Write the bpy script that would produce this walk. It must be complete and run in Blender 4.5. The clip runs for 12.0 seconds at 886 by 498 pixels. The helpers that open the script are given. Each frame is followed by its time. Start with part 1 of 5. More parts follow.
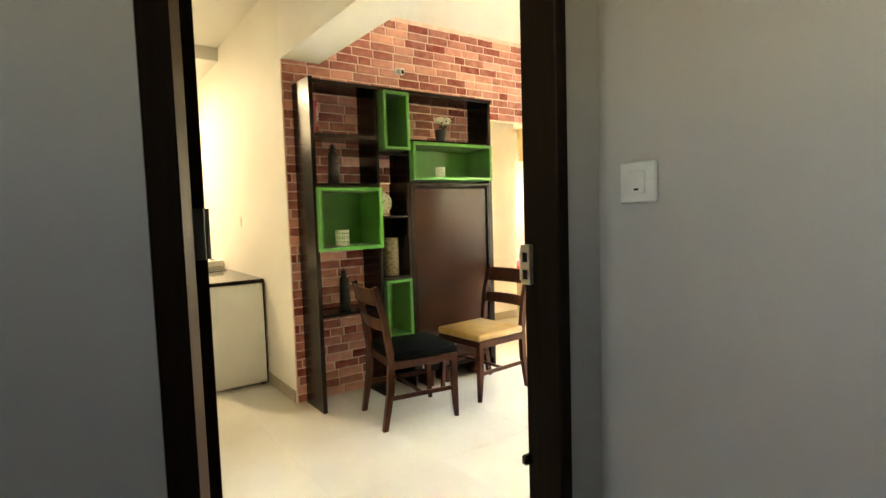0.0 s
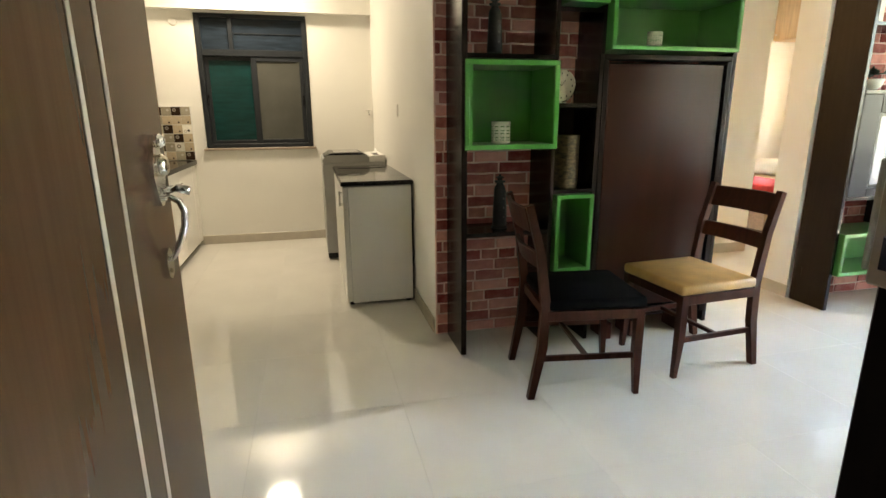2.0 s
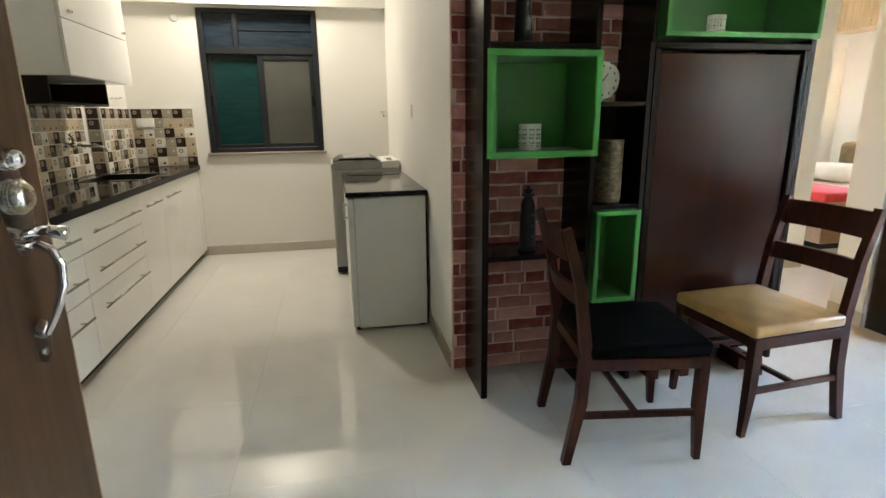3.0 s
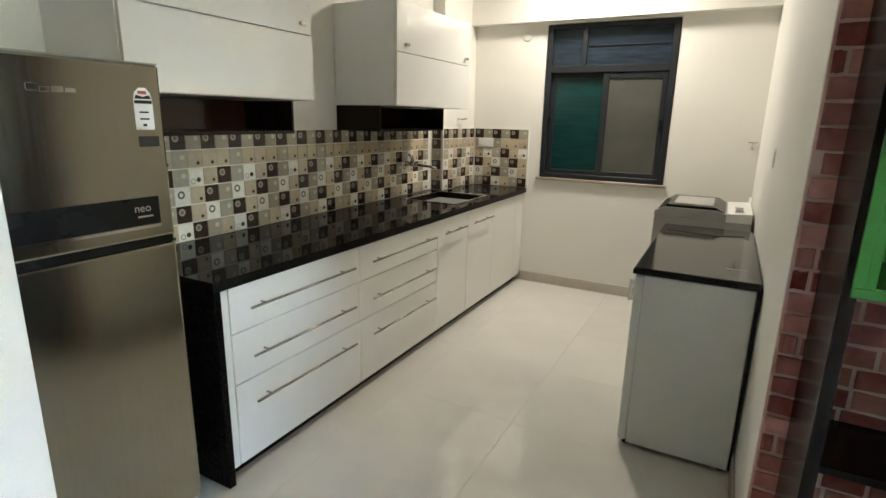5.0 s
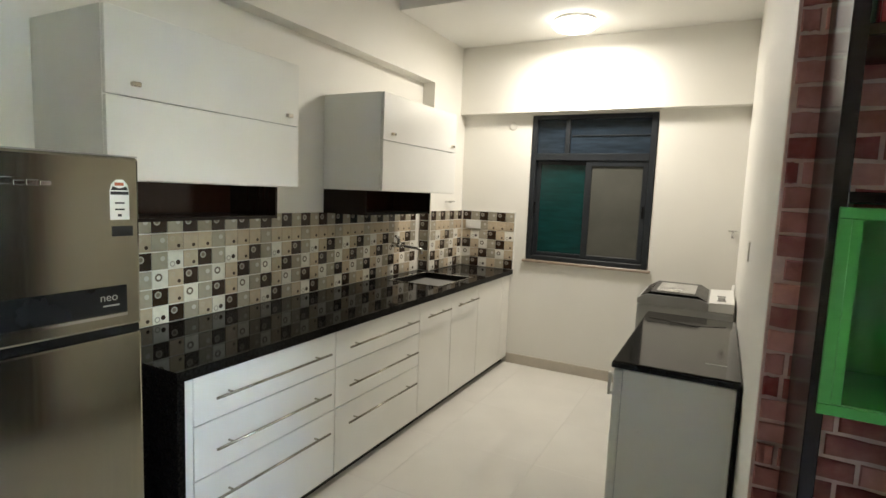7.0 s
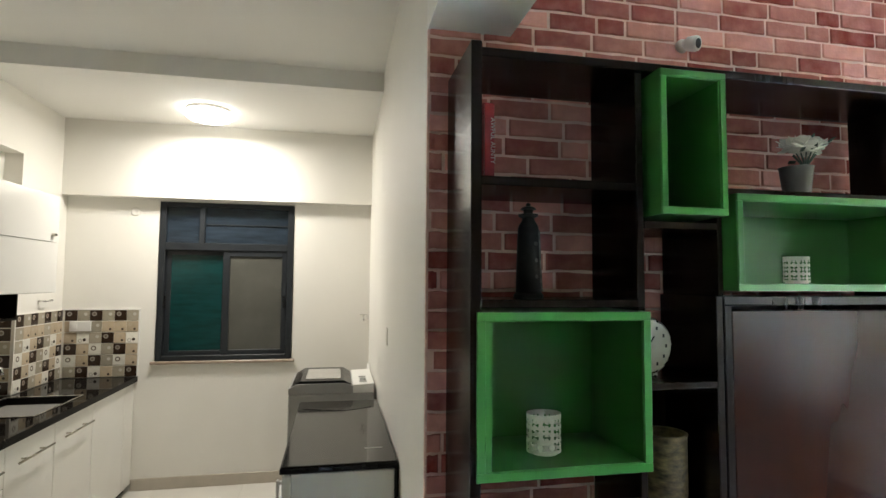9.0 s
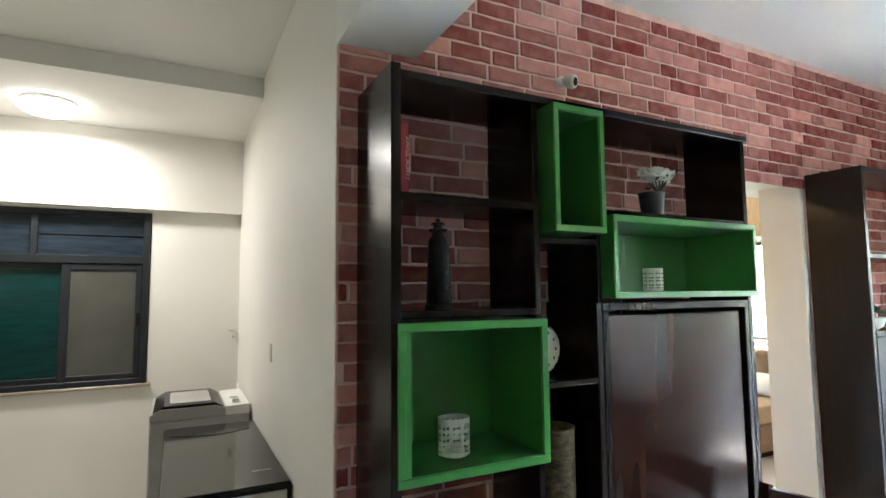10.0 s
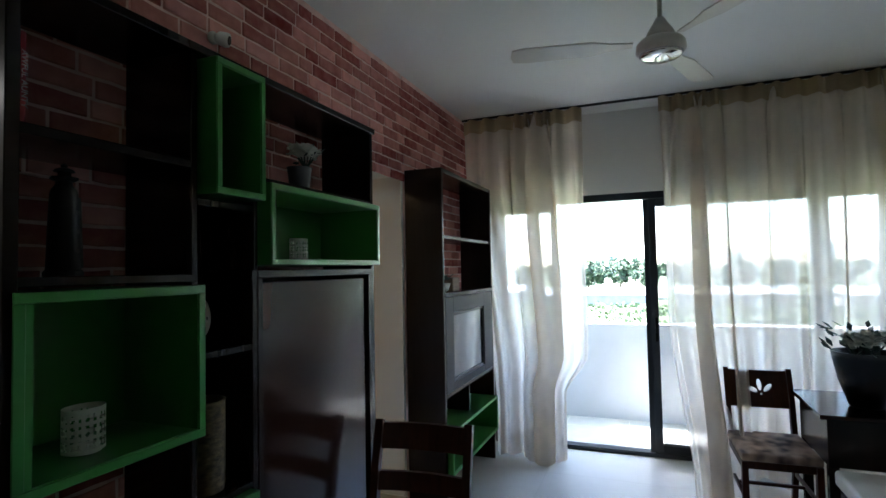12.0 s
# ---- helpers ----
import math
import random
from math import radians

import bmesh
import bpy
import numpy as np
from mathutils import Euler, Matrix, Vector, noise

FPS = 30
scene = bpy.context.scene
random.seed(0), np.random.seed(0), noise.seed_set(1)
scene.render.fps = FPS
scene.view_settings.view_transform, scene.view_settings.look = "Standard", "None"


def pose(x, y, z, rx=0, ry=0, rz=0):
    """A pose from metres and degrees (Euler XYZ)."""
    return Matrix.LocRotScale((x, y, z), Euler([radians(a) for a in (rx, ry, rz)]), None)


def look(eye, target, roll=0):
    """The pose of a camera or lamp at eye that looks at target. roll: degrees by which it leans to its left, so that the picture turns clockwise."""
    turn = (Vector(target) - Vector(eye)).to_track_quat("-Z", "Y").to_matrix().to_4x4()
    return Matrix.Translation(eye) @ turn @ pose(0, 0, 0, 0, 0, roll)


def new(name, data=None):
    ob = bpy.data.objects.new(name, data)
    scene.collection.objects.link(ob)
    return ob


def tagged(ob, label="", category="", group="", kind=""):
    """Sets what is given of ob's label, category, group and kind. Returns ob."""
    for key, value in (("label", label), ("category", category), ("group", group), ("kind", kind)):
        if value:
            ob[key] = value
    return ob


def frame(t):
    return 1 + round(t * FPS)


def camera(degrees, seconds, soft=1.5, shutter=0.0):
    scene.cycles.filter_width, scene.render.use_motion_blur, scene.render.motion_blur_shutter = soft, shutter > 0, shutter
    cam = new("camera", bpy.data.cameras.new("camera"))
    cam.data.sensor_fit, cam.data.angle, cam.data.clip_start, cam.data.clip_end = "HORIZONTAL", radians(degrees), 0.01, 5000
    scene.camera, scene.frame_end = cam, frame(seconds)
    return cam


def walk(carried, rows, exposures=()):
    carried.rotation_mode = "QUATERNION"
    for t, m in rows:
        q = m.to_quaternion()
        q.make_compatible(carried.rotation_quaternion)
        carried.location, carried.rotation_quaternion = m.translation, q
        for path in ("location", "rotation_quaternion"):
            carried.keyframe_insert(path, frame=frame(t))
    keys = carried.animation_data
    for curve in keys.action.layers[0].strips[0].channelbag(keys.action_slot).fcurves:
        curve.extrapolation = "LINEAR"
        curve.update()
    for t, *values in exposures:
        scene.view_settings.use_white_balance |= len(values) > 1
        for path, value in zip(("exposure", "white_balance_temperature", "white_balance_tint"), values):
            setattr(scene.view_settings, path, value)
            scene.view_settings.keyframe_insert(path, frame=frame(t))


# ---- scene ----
cam = camera(80.1, 12.0)
PATH = [
    (0, (0.23, 0.107, 1.356), (1.389, 1.732, 1.217), -1.8),
    (0.5, (0.473, 0.262, 1.328), (1.334, 2.051, 1.089), -0.7),
    (1, (0.609, 0.436, 1.293), (1.195, 2.308, 0.903), -0.9),
    (1.5, (0.719, 0.659, 1.281), (1.136, 2.562, 0.832), 0.2),
    (2, (0.851, 0.892, 1.28), (1.314, 2.776, 0.792), -0.4),
    (2.5, (0.914, 1.107, 1.271), (1.42, 2.982, 0.79), -0.3),
    (4.5, (1.245, 1.938, 1.417), (0.575, 3.754, 0.915), -1.0),
    (5, (1.329, 2.083, 1.473), (0.418, 3.797, 0.992), 1.2),
    (5.5, (1.406, 2.116, 1.518), (0.371, 3.774, 1.096), 2.9),
    (6, (1.448, 2.125, 1.548), (0.396, 3.795, 1.227), 2.9),
    (6.5, (1.426, 2.129, 1.551), (0.384, 3.819, 1.304), 2.5),
    (7, (1.39, 2.136, 1.543), (0.465, 3.896, 1.333), 2.3),
    (7.5, (1.363, 2.142, 1.545), (0.762, 4.041, 1.369), 1.8),
    (9.5, (1.148, 2.126, 1.641), (1.819, 4.001, 1.824), -0.4),
    (10, (1.066, 2.131, 1.629), (1.964, 3.91, 1.795), -0.5),
    (10.5, (1.07, 2.084, 1.612), (2.125, 3.776, 1.774), 1.2),
    (11, (1.046, 2.129, 1.584), (2.462, 3.529, 1.771), 1.9),
    (11.5, (0.964, 2.246, 1.58), (2.723, 3.186, 1.725), -0.9),
    (12, (0.918, 2.246, 1.579), (2.777, 2.979, 1.657), -1.1),
]
EXPO = [(0.0, 7.75, 11800, 10), (0.5, 7.5, 11300, 10), (1.0, 7.3, 10900, 10), (1.7, 6.95, 9200, 10), (2.5, 6.75, 7200, 10), (4.5, 6.63, 6600, 10), (7.5, 6.66, 6550, 10),
        (9.5, 6.66, 6300, 10), (10.5, 6.55, 6050, 10), (11.0, 6.1, 5900, 10), (11.5, 4.9, 5650, 10), (12.0, 4.35, 6000, 10)]
walk(cam, [(t, look(eye, target, roll)) for t, eye, target, roll in PATH], EXPO)

# ---- light ----
world = bpy.data.worlds.new("sky")
scene.world = world
world.use_nodes = True
_n = world.node_tree.nodes
_sky = _n.new("ShaderNodeTexSky")
_sky.sky_type = "NISHITA"
_sky.sun_disc = False
_sky.sun_elevation, _sky.sun_rotation = radians(59), radians(27)
_sky.air_density, _sky.dust_density = 1.0, 1.2
world.node_tree.links.new(_sky.outputs[0], _n["Background"].inputs[0])
_n["Background"].inputs[1].default_value = 0.15
sun = new("sun", bpy.data.lights.new("sun", "SUN"))
sun.data.energy, sun.data.angle, sun.data.color = 3.8, radians(10), (1.0, 0.97, 0.93)
sun.matrix_world = look((3.5, 7, 13), (0, 0, 0))


def lamp_area(name, where, target, size, power, colour):
    ob = new(name, bpy.data.lights.new(name, "AREA"))
    ob.data.shape, ob.data.size, ob.data.energy, ob.data.color = "DISK", size, power, colour
    ob.matrix_world = look(where, target)
    return ob


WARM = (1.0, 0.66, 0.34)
lamp_area("kitchen_light", (0.31, 6.15, 2.775), (0.31, 6.15, 0), 0.28, 0.33, (1.0, 0.94, 0.85))
# unseen lamp added to warm the passage wall and the door jamb
lamp_area("added_passage_light", (2.60, 4.5, 2.428), (2.60, 4.5, 0), 0.14, 0.13, WARM)
lamp_area("bedroom_light", (6.9, 5.3, 2.84), (6.9, 5.3, 0), 0.3, 0.12, WARM)


# ---- materials ----
def nodes_of(m):
    m.use_nodes = True
    return m.node_tree, m.node_tree.nodes["Principled BSDF"]


def mat(name, col, rough=0.5, metal=0.0, var=0.08, scale=4.0, bump=0.0, bscale=120.0, col2=None, stretch=(1, 1, 1), rand="", spread=0.15, spec=0.5, coat=0.0, rvar=0.06, detail=4.0):
    """A painted, wooden, stone or metal surface: two scales of noise in colour, roughness and relief."""
    m = bpy.data.materials.new(name)
    nt, p = nodes_of(m)
    L = nt.links.new
    tc, mp = nt.nodes.new("ShaderNodeTexCoord"), nt.nodes.new("ShaderNodeMapping")
    mp.inputs["Scale"].default_value = stretch
    L(tc.outputs["Object"], mp.inputs[0])
    n1 = nt.nodes.new("ShaderNodeTexNoise")
    n1.inputs["Scale"].default_value, n1.inputs["Detail"].default_value = scale, detail
    L(mp.outputs[0], n1.inputs[0])
    mix = nt.nodes.new("ShaderNodeMix")
    mix.data_type = "RGBA"
    a = [c * (1 - var) for c in col]
    b = [min(1, c * (1 + var)) for c in (col2 or col)]
    mix.inputs["A"].default_value, mix.inputs["B"].default_value = (*a, 1), (*b, 1)
    ramp = nt.nodes.new("ShaderNodeValToRGB")
    ramp.color_ramp.elements[0].position, ramp.color_ramp.elements[1].position = 0.3, 0.7
    L(n1.outputs[0], ramp.inputs[0])
    L(ramp.outputs[0], mix.inputs["Factor"])
    out = mix.outputs["Result"]
    if rand:
        if rand == "object":
            r = nt.nodes.new("ShaderNodeObjectInfo").outputs["Random"]
        else:
            r = nt.nodes.new("ShaderNodeNewGeometry").outputs["Random Per Island"]
        mr = nt.nodes.new("ShaderNodeMapRange")
        mr.inputs["To Min"].default_value, mr.inputs["To Max"].default_value = 1 - spread, 1 + spread
        L(r, mr.inputs[0])
        hsv = nt.nodes.new("ShaderNodeHueSaturation")
        L(mr.outputs[0], hsv.inputs["Value"])
        L(out, hsv.inputs["Color"])
        out = hsv.outputs[0]
    L(out, p.inputs["Base Color"])
    n2 = nt.nodes.new("ShaderNodeTexNoise")
    n2.inputs["Scale"].default_value, n2.inputs["Detail"].default_value = bscale, 5.0
    L(mp.outputs[0], n2.inputs[0])
    rr = nt.nodes.new("ShaderNodeMapRange")
    rr.inputs["To Min"].default_value, rr.inputs["To Max"].default_value = max(0.02, rough - rvar), min(1, rough + rvar)
    L(n1.outputs[0], rr.inputs[0])
    L(rr.outputs[0], p.inputs["Roughness"])
    p.inputs["Metallic"].default_value, p.inputs["Specular IOR Level"].default_value = metal, spec
    p.inputs["Coat Weight"].default_value, p.inputs["Coat Roughness"].default_value = coat, max(0.06, rough * 0.9)
    if bump:
        bp = nt.nodes.new("ShaderNodeBump")
        bp.inputs["Strength"].default_value, bp.inputs["Distance"].default_value = bump, 0.004
        L(n2.outputs[0], bp.inputs["Height"])
        L(bp.outputs[0], p.inputs["Normal"])
    return m


def glass(name, col=(1, 1, 1), rough=0.0, clear=0.9):
    """A thin pane: mostly see-through, with a glossy face."""
    m = bpy.data.materials.new(name)
    nt, p = nodes_of(m)
    tr, gl, mx, fr = (nt.nodes.new("ShaderNode" + k) for k in ("BsdfTransparent", "BsdfGlossy", "MixShader", "Fresnel"))
    tr.inputs[0].default_value, gl.inputs["Roughness"].default_value = (*[c * clear for c in col], 1), rough
    fr.inputs[0].default_value = 1.5
    nt.links.new(fr.outputs[0], mx.inputs[0])
    nt.links.new(tr.outputs[0], mx.inputs[1])
    nt.links.new(gl.outputs[0], mx.inputs[2])
    nt.links.new(mx.outputs[0], nt.nodes["Material Output"].inputs[0])
    return m


def sheer(name, col, clear):
    """Thin woven cloth that lets light through, with a fine weave."""
    m = bpy.data.materials.new(name)
    nt, p = nodes_of(m)
    L = nt.links.new
    df, tl, tr, m1, m2 = (nt.nodes.new("ShaderNode" + k) for k in ("BsdfDiffuse", "BsdfTranslucent", "BsdfTransparent", "MixShader", "MixShader"))
    tc, nz, mr = nt.nodes.new("ShaderNodeTexCoord"), nt.nodes.new("ShaderNodeTexNoise"), nt.nodes.new("ShaderNodeMapRange")
    nz.inputs["Scale"].default_value = 9.0
    L(tc.outputs["Object"], nz.inputs[0])
    mr.inputs["To Min"].default_value, mr.inputs["To Max"].default_value = clear - 0.07, clear + 0.07
    L(nz.outputs[0], mr.inputs[0])
    df.inputs[0].default_value = tl.inputs[0].default_value = (*col, 1)
    m1.inputs[0].default_value = 0.65
    L(df.outputs[0], m1.inputs[1]), L(tl.outputs[0], m1.inputs[2])
    L(mr.outputs[0], m2.inputs[0]), L(m1.outputs[0], m2.inputs[1]), L(tr.outputs[0], m2.inputs[2])
    L(m2.outputs[0], nt.nodes["Material Output"].inputs[0])
    return m


def glow(name, col, power):
    m = bpy.data.materials.new(name)
    nt, p = nodes_of(m)
    p.inputs["Emission Color"].default_value, p.inputs["Emission Strength"].default_value = (*col, 1), power
    return m


def tile_print(name, base, dots):
    """A glazed wall tile with printed rings and dots: (y, z, radius, hole, colour) from the tile's centre."""
    m = mat(name, base, 0.18, var=0.06, scale=30, rand="object", spread=0.10)
    nt, p = m.node_tree, m.node_tree.nodes["Principled BSDF"]
    L = nt.links.new
    out = p.inputs["Base Color"].links[0].from_socket
    sep = nt.nodes.new("ShaderNodeSeparateXYZ")
    L(nt.nodes.new("ShaderNodeTexCoord").outputs["Object"], sep.inputs[0])
    for y, z, rad, hole, col in dots:
        cmb, dist = nt.nodes.new("ShaderNodeCombineXYZ"), nt.nodes.new("ShaderNodeVectorMath")
        L(sep.outputs["Y"], cmb.inputs["Y"]), L(sep.outputs["Z"], cmb.inputs["Z"])
        dist.operation = "DISTANCE"
        dist.inputs[1].default_value = (0, y, z)
        L(cmb.outputs[0], dist.inputs[0])
        lt, gt, mu = (nt.nodes.new("ShaderNodeMath") for _ in range(3))
        mix = nt.nodes.new("ShaderNodeMix")
        lt.operation, gt.operation, mu.operation = "LESS_THAN", "GREATER_THAN", "MULTIPLY"
        lt.inputs[1].default_value, gt.inputs[1].default_value = rad, hole
        L(dist.outputs["Value"], lt.inputs[0]), L(dist.outputs["Value"], gt.inputs[0])
        L(lt.outputs[0], mu.inputs[0]), L(gt.outputs[0], mu.inputs[1])
        mix.data_type = "RGBA"
        mix.inputs["B"].default_value = (*col, 1)
        L(mu.outputs[0], mix.inputs["Factor"]), L(out, mix.inputs["A"])
        out = mix.outputs["Result"]
    L(out, p.inputs["Base Color"])
    return m


def brick_mat(name, dark, light, rand):
    """Brick faces that run from dark red to pale pink, one tone a brick, with a fine mottle."""
    m = mat(name, dark, 0.75, var=0.10, scale=26, bump=0.5, bscale=90, spec=0.12)
    nt, p = m.node_tree, m.node_tree.nodes["Principled BSDF"]
    L = nt.links.new
    own = p.inputs["Base Color"].links[0].from_socket
    if rand == "object":
        r = nt.nodes.new("ShaderNodeObjectInfo").outputs["Random"]
    else:
        r = nt.nodes.new("ShaderNodeNewGeometry").outputs["Random Per Island"]
    cloud, tone, add, mix = nt.nodes.new("ShaderNodeTexNoise"), nt.nodes.new("ShaderNodeValToRGB"), nt.nodes.new("ShaderNodeMath"), nt.nodes.new("ShaderNodeMix")
    cloud.inputs["Scale"].default_value, cloud.inputs["Detail"].default_value = 16.0, 4.0
    L(nt.nodes.new("ShaderNodeTexCoord").outputs["Object"], cloud.inputs[0])
    ramp = tone.color_ramp.elements
    ramp[0].position, ramp[0].color = 0.0, (0.02, 0.02, 0.02, 1)
    ramp[1].position, ramp[1].color = 1.0, (0.95, 0.95, 0.95, 1)
    mid = tone.color_ramp.elements.new(0.55)
    mid.color = (0.40, 0.40, 0.40, 1)
    L(r, tone.inputs[0])
    add.operation, add.inputs[2].default_value = "MULTIPLY_ADD", -0.36
    add.inputs[1].default_value = 0.80
    L(cloud.outputs[0], add.inputs[0])
    plus = nt.nodes.new("ShaderNodeMath")
    plus.operation, plus.use_clamp = "ADD", True
    L(add.outputs[0], plus.inputs[0]), L(tone.outputs[0], plus.inputs[1])
    mix.data_type = "RGBA"
    mix.inputs["B"].default_value = (*light, 1)
    L(plus.outputs[0], mix.inputs["Factor"]), L(own, mix.inputs["A"])
    L(mix.outputs["Result"], p.inputs["Base Color"])
    return m


WALL = mat("cream_wall_paint", (0.79, 0.77, 0.705), 0.6, var=0.025, scale=1.5, bump=0.06, bscale=160)
CEIL = mat("ceiling_paint", (0.82, 0.81, 0.77), 0.7, var=0.02, scale=1.2, bump=0.04, bscale=140)
CORR = mat("grey_corridor_paint", (0.187, 0.171, 0.157), 0.55, var=0.06, scale=2.0, bump=0.08, bscale=90)
FLOOR = mat("polished_cream_tile", (0.71, 0.69, 0.63), 0.06, var=0.035, scale=3.0, rand="object", spread=0.02, coat=0.4, rvar=0.02)
GROUT = mat("tile_grout", (0.68, 0.655, 0.59), 0.7, var=0.06, scale=20)
TGROUT = mat("white_tile_grout", (0.74, 0.71, 0.63), 0.8, var=0.08, scale=20)
SKIRT = mat("beige_skirting_tile", (0.50, 0.45, 0.37), 0.25, var=0.06, scale=8)
MORTAR = mat("pale_pink_mortar", (0.84, 0.60, 0.53), 0.9, var=0.15, scale=12, bump=0.4, bscale=160, spec=0.1)
BRICK = brick_mat("red_brick", (0.27, 0.045, 0.036), (0.83, 0.41, 0.345), "object")
BRICKI = brick_mat("red_brick_field", (0.27, 0.045, 0.036), (0.83, 0.41, 0.345), "island")
ESP = mat("espresso_veneer", (0.0135, 0.0078, 0.0058), 0.24, var=0.12, scale=5, stretch=(10, 10, 0.6), spec=0.22, rvar=0.008)
MAHO = mat("mahogany_veneer", (0.024, 0.0078, 0.0045), 0.15, var=0.02, scale=3, col2=(0.028, 0.0088, 0.0048), stretch=(4, 4, 0.5), coat=0.0, spec=0.30, rvar=0.0, detail=1.0)
CHAIRW = mat("dark_chair_wood", (0.052, 0.0150, 0.0075), 0.36, var=0.25, scale=8, stretch=(5, 5, 1), bump=0.03, bscale=70, spec=0.14)
GREEN = mat("green_lacquer", (0.045, 0.205, 0.038), 0.28, var=0.05, scale=5, coat=0.10, rvar=0.01)
LAM = mat("white_gloss_laminate", (0.80, 0.79, 0.74), 0.16, var=0.02, scale=3, coat=0.3)
GRAN = mat("black_granite", (0.005, 0.0045, 0.0045), 0.05, var=0.5, scale=90, col2=(0.010, 0.009, 0.008), spec=0.05, rvar=0.015)
STEEL = mat("brushed_steel", (0.42, 0.395, 0.325), 0.16, metal=1.0, var=0.03, scale=3, stretch=(1, 30, 1), rvar=0.03)
CHROME = mat("chrome", (0.75, 0.74, 0.72), 0.12, metal=1.0, var=0.04, scale=20)
NICKEL = mat("satin_nickel", (0.62, 0.57, 0.48), 0.28, metal=1.0, var=0.08, scale=20)
ALU = mat("dark_grey_aluminium", (0.018, 0.021, 0.024), 0.4, metal=0.0, spec=0.35, var=0.12, scale=10)
BLACK = mat("black_plastic", (0.008, 0.008, 0.009), 0.25, var=0.2, scale=10, spec=0.3)
WHITEP = mat("white_plastic", (0.78, 0.77, 0.73), 0.35, var=0.03, scale=10)
GREYP = mat("silver_grey_plastic", (0.36, 0.355, 0.34), 0.35, var=0.05, scale=10)
LIDG = mat("grey_lid_glass", (0.030, 0.028, 0.025), 0.08, var=0.08, scale=6, coat=0.0, spec=0.2)
APPW = mat("appliance_white_enamel", (0.76, 0.75, 0.69), 0.3, var=0.02, scale=4)
DOORW = mat("walnut_door_laminate", (0.056, 0.028, 0.0145), 0.27, var=0.03, scale=5, col2=(0.067, 0.035, 0.019), stretch=(9, 9, 0.4), bump=0.0, rvar=0.0, spec=0.26)
FRAMEW = mat("dark_door_frame", (0.0065, 0.0035, 0.0021), 0.5, var=0.3, scale=6, stretch=(8, 8, 0.6), bump=0.03, bscale=60, spec=0.04)
EDGEW = mat("tan_door_edging", (0.30, 0.19, 0.11), 0.45, var=0.2, scale=6, stretch=(10, 10, 0.8))
GOLD = mat("gold_satin_upholstery", (0.40, 0.215, 0.062), 0.42, var=0.16, scale=7, bump=0.15, bscale=160, col2=(0.48, 0.27, 0.09))
LEATH = mat("black_upholstery", (0.0025, 0.0023, 0.0022), 0.75, var=0.3, scale=12, bump=0.12, bscale=120, spec=0.05)
CERAM = mat("cream_ceramic", (0.84, 0.81, 0.71), 0.35, var=0.05, scale=20)
DARKM = mat("aged_black_metal", (0.007, 0.0065, 0.006), 0.5, metal=0.0, var=0.4, scale=30)
SHEER = sheer("sheer_cream_curtain", (0.78, 0.70, 0.59), 0.15)
PANE = glass("clear_window_glass")
TEAL = mat("teal_mesh_glass", (0.003, 0.034, 0.032), 0.22, var=0.3, scale=5, stretch=(1, 1, 6))
FROST = mat("grey_frosted_glass", (0.085, 0.085, 0.072), 0.18, var=0.12, scale=4)
NAVY = mat("dark_blue_vent_glass", (0.020, 0.030, 0.042), 0.15, var=0.4, scale=6, stretch=(1, 1, 8))


# ---- building helpers ----
HOME = {}


def thing(name, where, label, category, group="", kind=""):
    """An Empty at a thing's base, whose parts are then built in the world's metres."""
    ob = new(name)
    ob.empty_display_size = 0.1
    ob.location = where
    HOME[ob] = Vector(where)
    return tagged(ob, label, category, group, kind)


def part(name, bm, material, parent=None, label="", smooth=False):
    """One mesh object from a bmesh in world metres, under a thing or a part."""
    home = HOME.get(parent, Vector((0, 0, 0))) if parent else Vector((0, 0, 0))
    if home.length:
        bmesh.ops.translate(bm, vec=-home, verts=bm.verts)
    me = bpy.data.meshes.new(name)
    bmesh.ops.recalc_face_normals(bm, faces=bm.faces)
    bm.to_mesh(me)
    bm.free()
    me.materials.append(material)
    if smooth:
        for f in me.polygons:
            f.use_smooth = True
    ob = new(name, me)
    if parent:
        ob.parent = parent
        HOME[ob] = home
    if label:
        ob["label"] = label
    return ob


def solo(name, bm, material, label, category, group="", kind="", smooth=False):
    return tagged(part(name, bm, material, smooth=smooth), label, category, group, kind)


def box(x0, y0, z0, x1, y1, z1, bevel=0.0, bm=None, seg=1):
    """A box between two corners, its edges bevelled; added to bm where given."""
    b = bmesh.new()
    bmesh.ops.create_cube(b, size=1.0)
    bmesh.ops.scale(b, vec=(abs(x1 - x0), abs(y1 - y0), abs(z1 - z0)), verts=b.verts)
    bmesh.ops.translate(b, vec=((x0 + x1) / 2, (y0 + y1) / 2, (z0 + z1) / 2), verts=b.verts)
    if bevel:
        bmesh.ops.bevel(b, geom=b.edges[:], offset=bevel, segments=seg, affect="EDGES", profile=0.5)
    return join(bm, b)


def join(bm, b):
    if bm is None:
        return b
    me = bpy.data.meshes.new("tmp")
    b.to_mesh(me)
    b.free()
    bm.from_mesh(me)
    bpy.data.meshes.remove(me)
    return bm


def boxes(rows, bevel=0.0):
    bm = bmesh.new()
    for r in rows:
        box(*r, bevel=bevel, bm=bm)
    return bm


